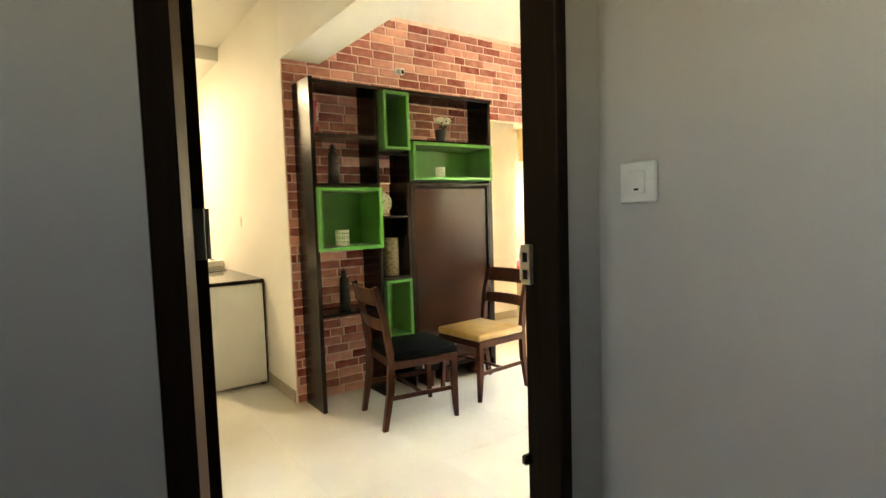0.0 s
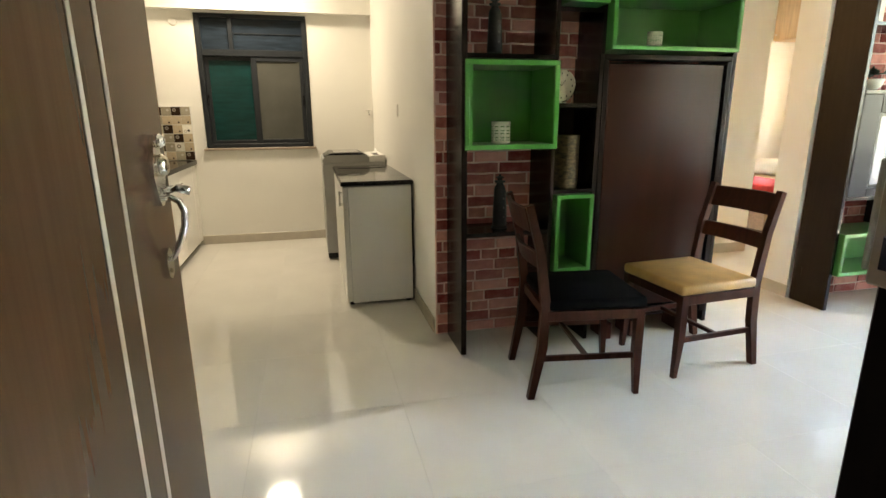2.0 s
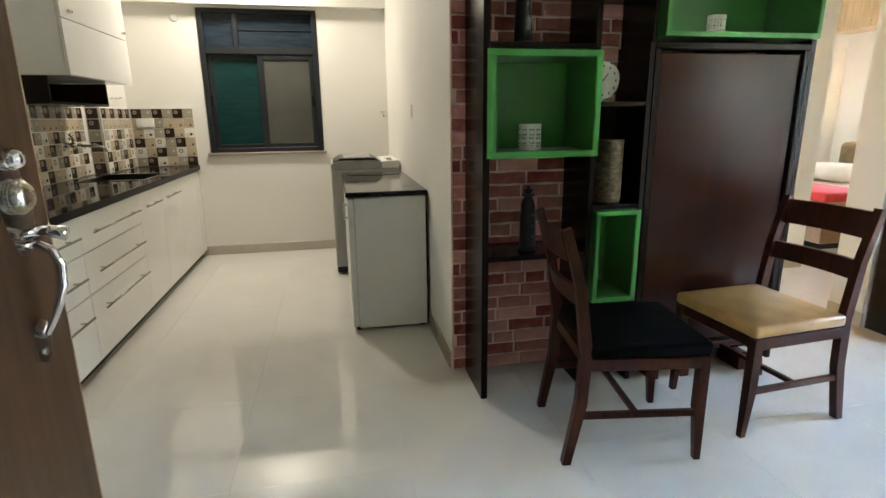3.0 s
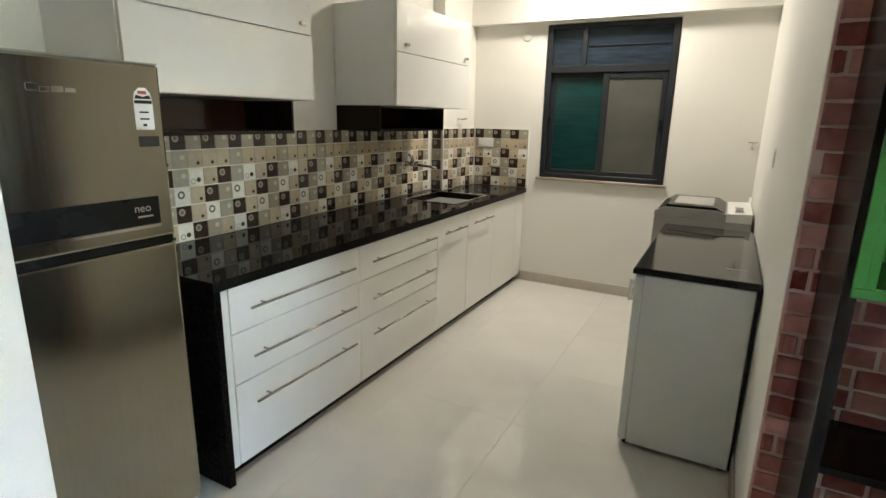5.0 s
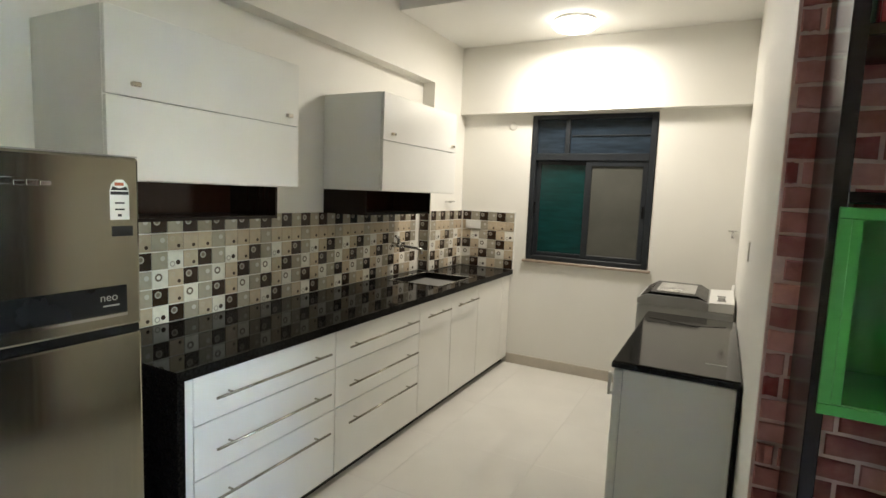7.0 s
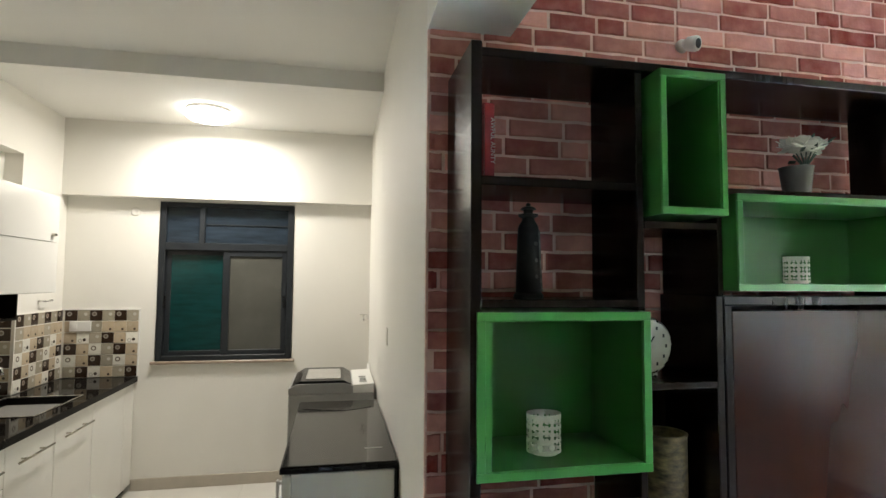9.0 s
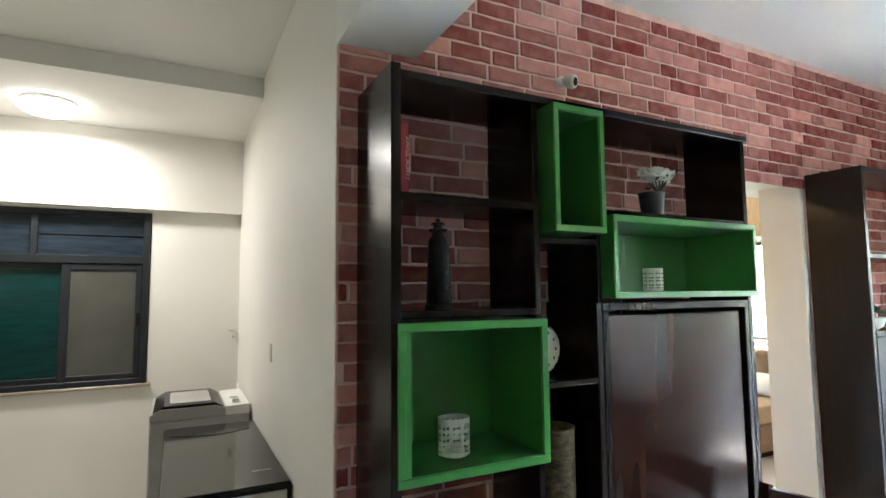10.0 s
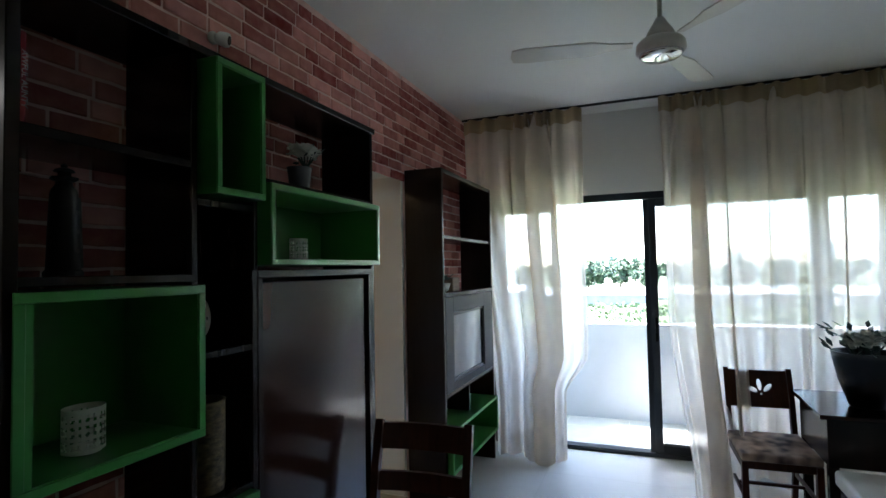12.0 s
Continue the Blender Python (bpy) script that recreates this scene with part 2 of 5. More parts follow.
def tube(points, radius, bm=None, sides=8, cap=True):
    """A round bar along points; radius may be one number or one for each point."""
    b = bmesh.new()
    pts = [Vector(p) for p in points]
    rings = []
    for i, p in enumerate(pts):
        d = (pts[min(i + 1, len(pts) - 1)] - pts[max(i - 1, 0)]).normalized()
        u = d.orthogonal().normalized() if i == 0 else (u - d * u.dot(d)).normalized()
        v = d.cross(u)
        r = radius[i] if isinstance(radius, (list, tuple)) else radius
        rings.append([b.verts.new(p + (u * math.cos(a) + v * math.sin(a)) * r) for a in (2 * math.pi * k / sides for k in range(sides))])
    for a, c in zip(rings, rings[1:]):
        for k in range(sides):
            b.faces.new((a[k], a[(k + 1) % sides], c[(k + 1) % sides], c[k]))
    if cap:
        b.faces.new(rings[0][::-1]), b.faces.new(rings[-1])
    return join(bm, b)


def lathe(profile, centre, bm=None, sides=24, axis="z"):
    """A turned shape: (radius, height) pairs about an upright line (or along -y)."""
    b = bmesh.new()
    rings = []
    for r, h in profile:
        ring = []
        for k in range(sides):
            a = 2 * math.pi * k / sides
            q = (r * math.cos(a), r * math.sin(a), h) if axis == "z" else ((r * math.cos(a), -h, r * math.sin(a)) if axis == "y" else (h, r * math.cos(a), r * math.sin(a)))
            ring.append(b.verts.new(Vector(centre) + Vector(q)))
        rings.append(ring)
    for a, c in zip(rings, rings[1:]):
        for k in range(sides):
            b.faces.new((a[k], a[(k + 1) % sides], c[(k + 1) % sides], c[k]))
    b.faces.new(rings[0][::-1]), b.faces.new(rings[-1])
    return join(bm, b)


def slab(outline, axis, a, b_, bm=None):
    """A flat plate: an outline of 2D points drawn out along an axis from a to b_."""
    b = bmesh.new()
    n = "xyz".index(axis)

    def at(p, h):
        q = list(p)
        q.insert(n, h)
        return b.verts.new(q)

    lo, hi = [at(p, a) for p in outline], [at(p, b_) for p in outline]
    b.faces.new(lo), b.faces.new(hi[::-1])
    for k in range(len(lo)):
        m = (k + 1) % len(lo)
        b.faces.new((lo[k], hi[k], hi[m], lo[m]))
    return join(bm, b)


def plate(loops, z0, z1, place=lambda u, v, h: (u, v, h)):
    """A plate with holes: the outer outline and then the holes, drawn out from z0 to z1."""
    b = bmesh.new()
    edges = []
    for pts in loops:
        vs = [b.verts.new(place(u, v, z0)) for u, v in pts]
        edges += [b.edges.new((vs[k], vs[(k + 1) % len(vs)])) for k in range(len(vs))]
    bmesh.ops.triangle_fill(b, use_beauty=True, edges=edges)
    ex = bmesh.ops.extrude_face_region(b, geom=b.faces[:])
    move = Vector(place(0, 0, z1)) - Vector(place(0, 0, z0))
    bmesh.ops.translate(b, vec=move, verts=[g for g in ex["geom"] if isinstance(g, bmesh.types.BMVert)])
    return b


def structure(name, bm, material, label="", category=""):
    return solo(name, bm, material, label or name.replace("_", " "), category or name.split("_")[0], kind="structure")


# ---- large structure ----
YB, XR, XW, YW = 3.79, 1.518, -0.93, 6.685      # brick wall, kitchen's east wall, kitchen's west wall, window wall
XBAL, ZC = 5.63, 2.91                           # balcony wall, living ceiling
floor = structure("floor", box(-1.3, -2.5, -0.12, 7.8, 8.2, -0.0022), GROUT, "polished cream floor tiles with thin joints", "floor")

structure("wall_north", boxes([(1.518, YB + 0.012, 0, 3.19, YB + 0.24, ZC + 0.3), (3.19, YB + 0.012, 2.212, 4.106, YB + 0.24, ZC + 0.3), (4.106, YB + 0.012, 0, 5.75, YB + 0.24, ZC + 0.3)]), WALL, "cream wall behind the brick cladding", "wall")
structure("wall_kitchen_east", box(1.518, YB + 0.24, 0, 1.66, 6.9, 3.3), WALL, "cream painted kitchen wall", "wall")
structure("wall_kitchen_west", box(XW - 0.2, 2.47, 0, XW, 6.08, 2.46), WALL, "cream recessed kitchen wall", "wall")
structure("beam_kitchen_west", box(XW - 0.2, 2.47, 2.46, -0.82, 6.08, 3.3), WALL, "cream beam above the wall cabinets", "beam")
structure("column_kitchen", box(XW - 0.2, 6.08, 0, -0.82, 6.9, 3.3), WALL, "cream corner column of the kitchen", "column")
structure("wall_kitchen_north", boxes([(-0.82, YW, 0, -0.155, YW + 0.15, 3.3), (0.885, YW, 0, 1.518, YW + 0.15, 3.3), (-0.155, YW, 0, 0.885, YW + 0.15, 0.97), (-0.155, YW, 2.255, 0.885, YW + 0.15, 3.3)]), WALL, "cream kitchen wall around the window", "wall")
structure("beam_kitchen", box(-0.82, 6.59, 2.27, 1.518, YW, 2.87), WALL, "cream beam over the kitchen window", "beam")
structure("beam_living", box(1.518, 1.21, 2.455, 1.80, YB + 0.012, 3.3), CEIL, "white ceiling beam between foyer and living room", "beam")
structure("ceiling_kitchen", box(-0.93, 5.51, 2.86, 1.518, 6.59, 3.3), CEIL, "white lowered kitchen ceiling", "ceiling")
structure("ceiling_foyer", box(-1.2, 1.21, 2.985, 1.518, 5.51, 3.3), CEIL, "white ceiling of foyer and kitchen", "ceiling")
structure("ceiling_living", boxes([(1.80, -2.4, ZC, 5.75, YB, ZC + 0.3), (1.62, -2.4, ZC, 1.80, 1.21, ZC + 0.3)]), CEIL, "white living room ceiling", "ceiling")
structure("wall_foyer_west", box(-1.2, 1.21, 0, 0.365, 2.468, 2.985), WALL, "white foyer wall beside the entrance door", "wall")
structure("wall_entrance", boxes([(-1.2, 1.165, 0, 0.347, 1.21, 3.3), (1.348, 1.11, 0, 1.62, 1.21, 3.3), (0.347, 1.11, 2.14, 1.348, 1.21, 3.3)]), WALL, "wall around the entrance door", "wall")
structure("wall_corridor_north", boxes([(-1.2, 1.150, 0, 0.347, 1.165, 2.9), (1.348, 1.095, 0, 1.50, 1.11, 2.9), (0.347, 1.095, 2.14, 1.348, 1.11, 2.9)]), CORR, "grey painted corridor wall", "wall")
structure("wall_corridor_east", box(1.50, -2.4, 0, 1.515, 1.11, 2.9), CORR, "grey painted corridor wall with a bell switch", "wall")
structure("wall_living_west", box(1.515, -2.4, 0, 1.62, 1.11, 3.3), WALL, "cream living room wall", "wall")
# unseen wall; its opening is added and sized to light the corridor
structure("wall_corridor_west", boxes([(-1.3, -2.4, 0, -1.2, 1.11, 1.75), (-1.3, -2.4, 2.35, -1.2, 1.11, 2.9), (-1.3, -2.4, 1.75, -1.2, -1.05, 2.35), (-1.3, -0.6, 1.75, -1.2, 1.11, 2.35)]), CORR, "unseen grey corridor wall with an opening added for daylight", "wall")
# unseen wall, added to keep most of the sky's light out
structure("wall_corridor_south", box(-1.3, -2.5, 0, 1.515, -2.4, 3.0), CORR, "unseen grey wall closing the corridor against the sky", "wall")
structure("ceiling_corridor", box(-1.3, -2.4, 2.9, 1.515, 1.095, 3.0), CEIL, "white corridor ceiling", "ceiling")
structure("wall_living_south", box(1.515, -2.5, 0, 5.75, -2.4, 3.3), WALL, "cream living room wall", "wall")
structure("wall_balcony", boxes([(XBAL, -2.4, 2.20, 5.75, YB, 3.3), (XBAL, 3.62, 0, 5.75, YB, 2.20), (XBAL, -2.4, 0, 5.75, -0.30, 2.20)]), WALL, "cream wall over the balcony doors", "wall")
# bedroom beyond the doorway
structure("wall_passage", box(1.66, 5.0, 0, 4.86, 5.15, 2.9), WALL, "cream passage wall", "wall")
structure("wall_bedroom_north", box(1.66, 7.4, 0, 7.7, 7.5, 2.9), WALL, "cream bedroom wall", "wall")
structure("wall_bedroom_east", boxes([(7.6, 4.03, 0, 7.7, 7.4, 1.0), (7.6, 4.03, 2.24, 7.7, 7.4, 2.9), (7.6, 4.03, 1.0, 7.7, 5.85, 2.24), (7.6, 6.80, 1.0, 7.7, 7.4, 2.24)]), WALL, "cream bedroom wall around the window", "wall")
structure("wall_bedroom_south", box(5.75, 4.03, 0, 7.7, 4.13, 2.9), WALL, "cream bedroom wall", "wall")
structure("ceiling_bedroom", box(1.66, 4.03, 2.86, 7.7, 7.5, 3.0), CEIL, "white bedroom ceiling", "ceiling")
structure("ceiling_passage", box(1.66, 4.03, 2.44, 5.75, 5.0, 2.86), CEIL, "white lowered passage ceiling", "ceiling")
structure("roof_slab", box(-1.4, -2.4, 3.3, 7.0, 8.2, 3.5), CEIL, "concrete slab above the flat", "slab")
# balcony
structure("balcony_slab", box(7.8, -3.0, -0.14, 5.9, 6.0, -0.125), GROUT, "balcony slab edge", "slab")
structure("balcony_parapet", boxes([(6.70, -3.0, -0.1, 6.85, 4.0, 0.98), (5.75, 3.85, -0.1, 6.70, 4.0, 2.9)]), mat("white_exterior_paint", (0.60, 0.61, 0.625), 0.7, var=0.04, scale=3, bump=0.1), "white balcony parapet", "parapet")
structure("skirting", boxes([(-0.29, YW - 0.012, 0, 1.518, YW, 0.09), (1.506, 3.82, 0, 1.518, YW - 0.012, 0.09), (0.365, 1.21, 0, 0.377, 2.468, 0.09)], 0.002), SKIRT, "beige tile skirting", "skirting")
structure("skirting_passage", boxes([(4.094, YB, 0, 4.106, 4.03, 0.09), (1.66, 4.988, 0, 4.86, 5.0, 0.09)], 0.002), SKIRT, "beige tile skirting", "skirting")

# unseen box behind the opaque panes, keeps daylight from leaking in
structure("shaft_wall", boxes([(-0.5, 7.2, 0.0, 1.3, 7.3, 3.3), (-0.5, 6.835, 0.0, -0.4, 7.2, 3.3), (1.2, 6.835, 0.0, 1.3, 7.2, 3.3), (-0.4, 6.835, 3.2, 1.2, 7.2, 3.3), (-0.4, 6.835, 0.0, 1.2, 7.2, 0.1)]), CORR, "unseen grey duct box outside the kitchen window, blocks daylight", "wall")

# ---- kitchen window ----
win = thing("window_1", (0.365, YW, 0.97), "dark grey aluminium sliding window with teal and frosted panes", "window", kind="structure")
W0, W1, Z0, Z1 = -0.150, 0.880, 0.985, 2.250
part("frame", boxes([(W0, YW - 0.012, Z0, W0 + 0.045, YW + 0.08, Z1), (W1 - 0.045, YW - 0.012, Z0, W1, YW + 0.08, Z1), (W0 + 0.045, YW - 0.012, Z0, W1 - 0.045, YW + 0.08, Z0 + 0.04), (W0 + 0.045, YW - 0.012, Z1 - 0.035, W1 - 0.045, YW + 0.08, Z1), (W0 + 0.045, YW - 0.012, 1.865, W1 - 0.045, YW + 0.08, 1.925), (0.145, YW - 0.010, 1.925, 0.185, YW + 0.07, Z1 - 0.035)], 0.003), ALU, win)
s1 = part("sash", boxes([(W0 + 0.047, YW + 0.03, 1.027, W0 + 0.085, YW + 0.055, 1.862), (0.325, YW + 0.03, 1.027, 0.365, YW + 0.055, 1.862), (W0 + 0.085, YW + 0.03, 1.027, 0.325, YW + 0.055, 1.06), (W0 + 0.085, YW + 0.03, 1.83, 0.325, YW + 0.055, 1.862)], 0.002), ALU, win)
part("pane", box(W0 + 0.085, YW + 0.04, 1.06, 0.325, YW + 0.045, 1.83), TEAL, s1, "teal pane over green mesh")
s2 = part("sash", boxes([(0.335, YW - 0.002, 1.027, 0.385, YW + 0.024, 1.862), (W1 - 0.087, YW - 0.002, 1.027, W1 - 0.047, YW + 0.024, 1.862), (0.385, YW - 0.002, 1.027, W1 - 0.087, YW + 0.024, 1.065), (0.385, YW - 0.002, 1.82, W1 - 0.087, YW + 0.024, 1.862)], 0.002), ALU, win)
part("pane", box(0.385, YW + 0.010, 1.065, W1 - 0.087, YW + 0.015, 1.82), FROST, s2, "grey frosted pane")
part("vent_pane", box(W0 + 0.045, YW + 0.03, 1.925, 0.145, YW + 0.036, Z1 - 0.035), NAVY, win)
part("vent_pane", box(0.185, YW + 0.03, 1.925, W1 - 0.045, YW + 0.036, Z1 - 0.035), NAVY, win)
for zz in (2.075,):
    part("slat", box(0.19, YW + 0.02, zz, W1 - 0.05, YW + 0.027, zz + 0.008), ALU, win)
for xx in (W0 + 0.06, W1 - 0.065):
    part("latch", box(xx - 0.008, YW - 0.022, 1.40, xx + 0.008, YW - 0.013, 1.50, 0.003), BLACK, win)
part("sill", box(W0 - 0.03, YW - 0.03, 0.962, W1 + 0.03, YW + 0.10, 0.984, 0.004), mat("brown_stone_sill", (0.32, 0.25, 0.19), 0.3, var=0.1, scale=20), win)

# ---- entrance door ----
# brown for the jamb's lit inner face; the light is put in the colour
REVEALW = mat("lit_reveal_wood", (0.055, 0.025, 0.010), 0.45, spec=0.2, var=0.2, scale=6, stretch=(8, 8, 0.6))
fr = thing("door_frame", (0.86, 1.15, 0), "dark stained wooden entrance door frame", "door frame", kind="structure")
part("jamb", slab([(0.348, 1.148), (0.401, 1.148), (0.403, 1.178), (0.403, 1.205), (0.451, 1.205), (0.451, 1.225), (0.348, 1.225)], "z", 0, 2.13), FRAMEW, fr)
part("stop_bead", slab([(0.4035, 1.176), (0.426, 1.194), (0.427, 1.2045), (0.4035, 1.2045)], "z", 0, 2.06), REVEALW, fr, "reddish brown strip coloured as the lit side of the jamb")
part("jamb", boxes([(1.30, 1.075, 0, 1.346, 1.17, 2.13), (1.318, 1.17, 0, 1.346, 1.225, 2.13)], 0.004), FRAMEW, fr)
part("head", box(0.4515, 1.075, 2.06, 1.30, 1.225, 2.13, 0.004), FRAMEW, fr)
STRIKE = mat("tarnished_strike_steel", (0.34, 0.29, 0.22), 0.35, metal=0.9, var=0.15, scale=25)
sp = part("strike_plate", boxes([(1.3005, 1.186, 1.14, 1.3185, 1.222, 1.255), (1.302, 1.2255, 1.15, 1.318, 1.228, 1.245)], 0.002), STRIKE, fr, "satin steel strike plate")
for zz in (1.155, 1.205):
    part("slot", box(1.299, 1.193, zz, 1.3004, 1.212, zz + 0.028), BLACK, sp)
part("door_stop", boxes([(1.285, 1.20, 0.60, 1.3175, 1.222, 0.63)], 0.006), BLACK, fr, "black rubber door stop")
HINGE = mat("dull_hinge_steel", (0.022, 0.019, 0.016), 0.5, metal=0.3, var=0.2, scale=30)
for zz in (0.28, 1.278, 1.85):
    part("hinge", boxes([(0.4285, 1.202, zz, 0.449, 1.2048, zz + 0.10)], 0.001), HINGE, fr, "dark steel hinge plate")
    part("hinge_pin", tube([(0.458, 1.233, zz), (0.458, 1.233, zz + 0.10)], 0.006), HINGE, fr)

dl = thing("door_1", (0.455, 1.242, 0), "open walnut laminate entrance door with two pale inlay lines", "door", kind="structure")
DW, DA = 1.04, math.degrees(math.atan2(2.255 - 1.242, 0.513 - 0.455))


def on_door(bm):
    """Turns parts drawn along +x, with the corridor face at y = 0, into the open leaf's place."""
    bmesh.ops.transform(bm, matrix=pose(0.455, 1.242, 0, 0, 0, DA), verts=bm.verts)
    return bm


part("leaf", on_door(box(0, 0, 0.008, DW, 0.036, 2.055, 0.002)), DOORW, dl)
part("edging", on_door(box(DW + 0.0005, 0.001, 0.008, DW + 0.004, 0.035, 2.055)), EDGEW, dl)
part("edging", on_door(box(-0.004, 0.001, 0.008, -0.0005, 0.035, 2.055)), EDGEW, dl)
INLAY = mat("pale_metal_inlay", (0.36, 0.355, 0.34), 0.35, metal=0.0, var=0.05, scale=10)
for xx in (0.655, 0.755):
    part("inlay_strip", on_door(box(xx, -0.0015, 0.01, xx + 0.016, 0.0, 2.053)), INLAY, dl)
pl = part("lock_plate", on_door(slab([(0.938, 1.10), (0.948, 1.088), (0.962, 1.088), (0.972, 1.10), (0.985, 1.13), (0.992, 1.155), (0.990, 1.19), (0.978, 1.205), (0.974, 1.225), (0.964, 1.245), (0.946, 1.245), (0.936, 1.225), (0.932, 1.205), (0.920, 1.19), (0.918, 1.155), (0.925, 1.13)], "y", -0.010, -0.001)), CHROME, dl, "ornate satin chrome lock plate")
part("finial", on_door(lathe([(0.015, 0.010), (0.016, 0.018), (0.010, 0.028), (0.003, 0.030)], (0.955, 0, 1.232), axis="y", sides=16)), CHROME, pl, smooth=True)
part("lock_cylinder", on_door(lathe([(0.024, 0.010), (0.026, 0.018), (0.018, 0.028), (0.008, 0.029)], (0.955, 0, 1.178), axis="y")), NICKEL, pl, smooth=True)
part("thumb_latch", on_door(tube([(0.955, -0.012, 1.120), (0.956, -0.040, 1.127), (0.957, -0.068, 1.120)], [0.008, 0.009, 0.011], sides=10)), CHROME, pl, smooth=True)
part("pull_handle", on_door(tube([(0.955, -0.010, 1.104), (0.956, -0.026, 1.106), (0.958, -0.042, 1.096), (0.960, -0.050, 1.073), (0.960, -0.047, 1.040), (0.958, -0.036, 1.008), (0.956, -0.024, 0.982), (0.955, -0.016, 0.966), (0.955, -0.008, 0.962)], [0.006, 0.007, 0.0075, 0.008, 0.008, 0.0075, 0.007, 0.006, 0.006], sides=10)), CHROME, pl, smooth=True)
lp = part("pull_foot", on_door(slab([(0.938, 0.925), (0.955, 0.915), (0.972, 0.925), (0.978, 0.955), (0.970, 0.980), (0.955, 0.990), (0.940, 0.980), (0.932, 0.955)], "y", -0.008, -0.001)), CHROME, dl, "small chrome foot plate of the pull")
part("screw", on_door(lathe([(0.006, 0.008), (0.005, 0.011)], (0.955, 0, 0.935), axis="y", sides=10)), NICKEL, lp)
part("peephole", on_door(lathe([(0.012, 0.0), (0.012, 0.006), (0.006, 0.007)], (0.58, -0.001, 1.60), axis="y", sides=14)), NICKEL, dl)
part("latch_bolt", on_door(box(DW + 0.004, 0.010, 1.08, DW + 0.012, 0.026, 1.16, 0.001)), NICKEL, dl)

AGED = mat("aged_white_plastic", (0.29, 0.28, 0.265), 0.4, var=0.05, scale=10)
bs = thing("bell_switch", (1.495, 0.96, 1.42), "aged off-white square bell switch on the grey wall", "switch")
part("plate", box(1.486, 0.905, 1.365, 1.4995, 1.015, 1.475, 0.004), AGED, bs)
rk = part("rocker", box(1.481, 0.935, 1.39, 1.486, 0.985, 1.45, 0.002), AGED, bs)
part("bell_mark", box(1.4802, 0.953, 1.398, 1.481, 0.967, 1.404), BLACK, rk)

# ---- shelf unit against the brick wall ----
SF, SB = 3.50, 3.775
sh = thing("display_shelf", (2.38, 3.64, 0), "espresso wooden wall display shelf with open compartments", "shelf unit")
part("side_panel", box(1.584, 3.47, 0, 1.614, SB, 2.28, 0.002), ESP, sh)
part("side_panel", box(3.150, SF, 0.03, 3.177, SB, 2.2445, 0.002), ESP, sh)
part("top_panel", box(1.614, 3.485, 2.245, 3.177, SB, 2.270, 0.002), ESP, sh)
part("shelf_board", box(1.614, SF, 1.892, 2.085, SB, 1.917, 0.002), ESP, sh)
part("shelf_board", box(1.614, SF - 0.005, 1.557, 2.085, SB, 1.580, 0.002), ESP, sh)
part("shelf_board", box(1.614, SF + 0.01, 0.650, 2.085, SB, 0.674, 0.002), ESP, sh)
part("divider", box(2.085, SF, 1.557, 2.108, SB, 2.2445, 0.002), ESP, sh)
part("divider", box(2.085, SF, 0.0, 2.108, SB, 1.557, 0.002), ESP, sh)
part("divider", box(2.338, SF, 0.0, 2.362, SB, 1.590, 0.002), ESP, sh)
part("divider", box(2.349, SF, 1.590, 2.366, SB, 2.2445, 0.002), ESP, sh)
part("shelf_board", box(2.108, SF, 1.785, 2.349, SB, 1.808, 0.002), ESP, sh)
part("shelf_board", box(2.108, SF, 1.322, 2.338, SB, 1.343, 0.002), ESP, sh)
part("shelf_board", box(2.108, SF, 0.868, 2.338, SB, 0.890, 0.002), ESP, sh)
part("shelf_board", box(2.366, SF, 1.893, 3.150, SB, 1.914, 0.002), ESP, sh)
part("back_panel", box(2.366, 3.755, 0.10, 3.150, SB, 1.575), ESP, sh)
part("back_panel", box(2.108, 3.755, 0.89, 2.338, SB, 1.322), ESP, sh)
part("back_panel", box(2.145, 3.755, 0.03, 2.338, SB, 0.868), ESP, sh)

tb = thing("wall_table", (2.76, 3.53, 0.08), "fold-up mahogany dining table closed against its frame", "table")
part("frame", boxes([(2.366, 3.500, 1.563, 3.150, 3.60, 1.590), (2.366, 3.500, 0.10, 2.392, 3.60, 1.563), (3.124, 3.500, 0.10, 3.150, 3.60, 1.563), (2.392, 3.520, 0.10, 3.124, 3.60, 0.16)], 0.002), ESP, tb)
part("table_leaf", box(2.402, 3.515, 0.17, 3.114, 3.545, 1.548, 0.004), MAHO, tb)
for xx in (2.45, 2.62, 2.95):
    part("foot", box(xx, 3.46, 0.0, xx + 0.05, 3.62, 0.098, 0.004), CHAIRW, tb)


def niche(x0, x1, z0, z1, front, back, w=0.022, lap=0.0):
    """A green lacquered box, open in front, with mitred lips."""
    ob = thing("display_box", ((x0 + x1) / 2, (front + back) / 2, z0), "green lacquered open display box", "display box", "green display boxes")
    for a in ((x0, z1 - w, x1, z1), (x0, z0, x1, z0 + w)):
        part("board", slab([(a[0], a[1]), (a[2], a[1]), (a[2], a[3]), (a[0], a[3])], "y", front, back), GREEN, ob)
    for a, b in ((x0, x0 + w), (x1 - w, x1)):
        part("side_board", box(a, front, z0 + w, b, back, z1 - w), GREEN, ob)
    part("back_board", box(x0 + w, back - 0.012, z0 + w, x1 - w, back, z1 - w), GREEN, ob)
    l = 0.006
    x0 -= lap
    for r in ((x0, front - l, z1 - w + 0.002, x1, front - 0.0005, z1), (x0, front - l, z0, x1, front - 0.0005, z0 + w - 0.002), (x0, front - l, z0 + w - 0.002, x0 + w - 0.002, front - 0.0005, z1 - w + 0.002), (x1 - w + 0.002, front - l, z0 + w - 0.002, x1, front - 0.0005, z1 - w + 0.002)):
        part("lip", box(*r, bevel=0.0015), GREEN, ob)
    return ob


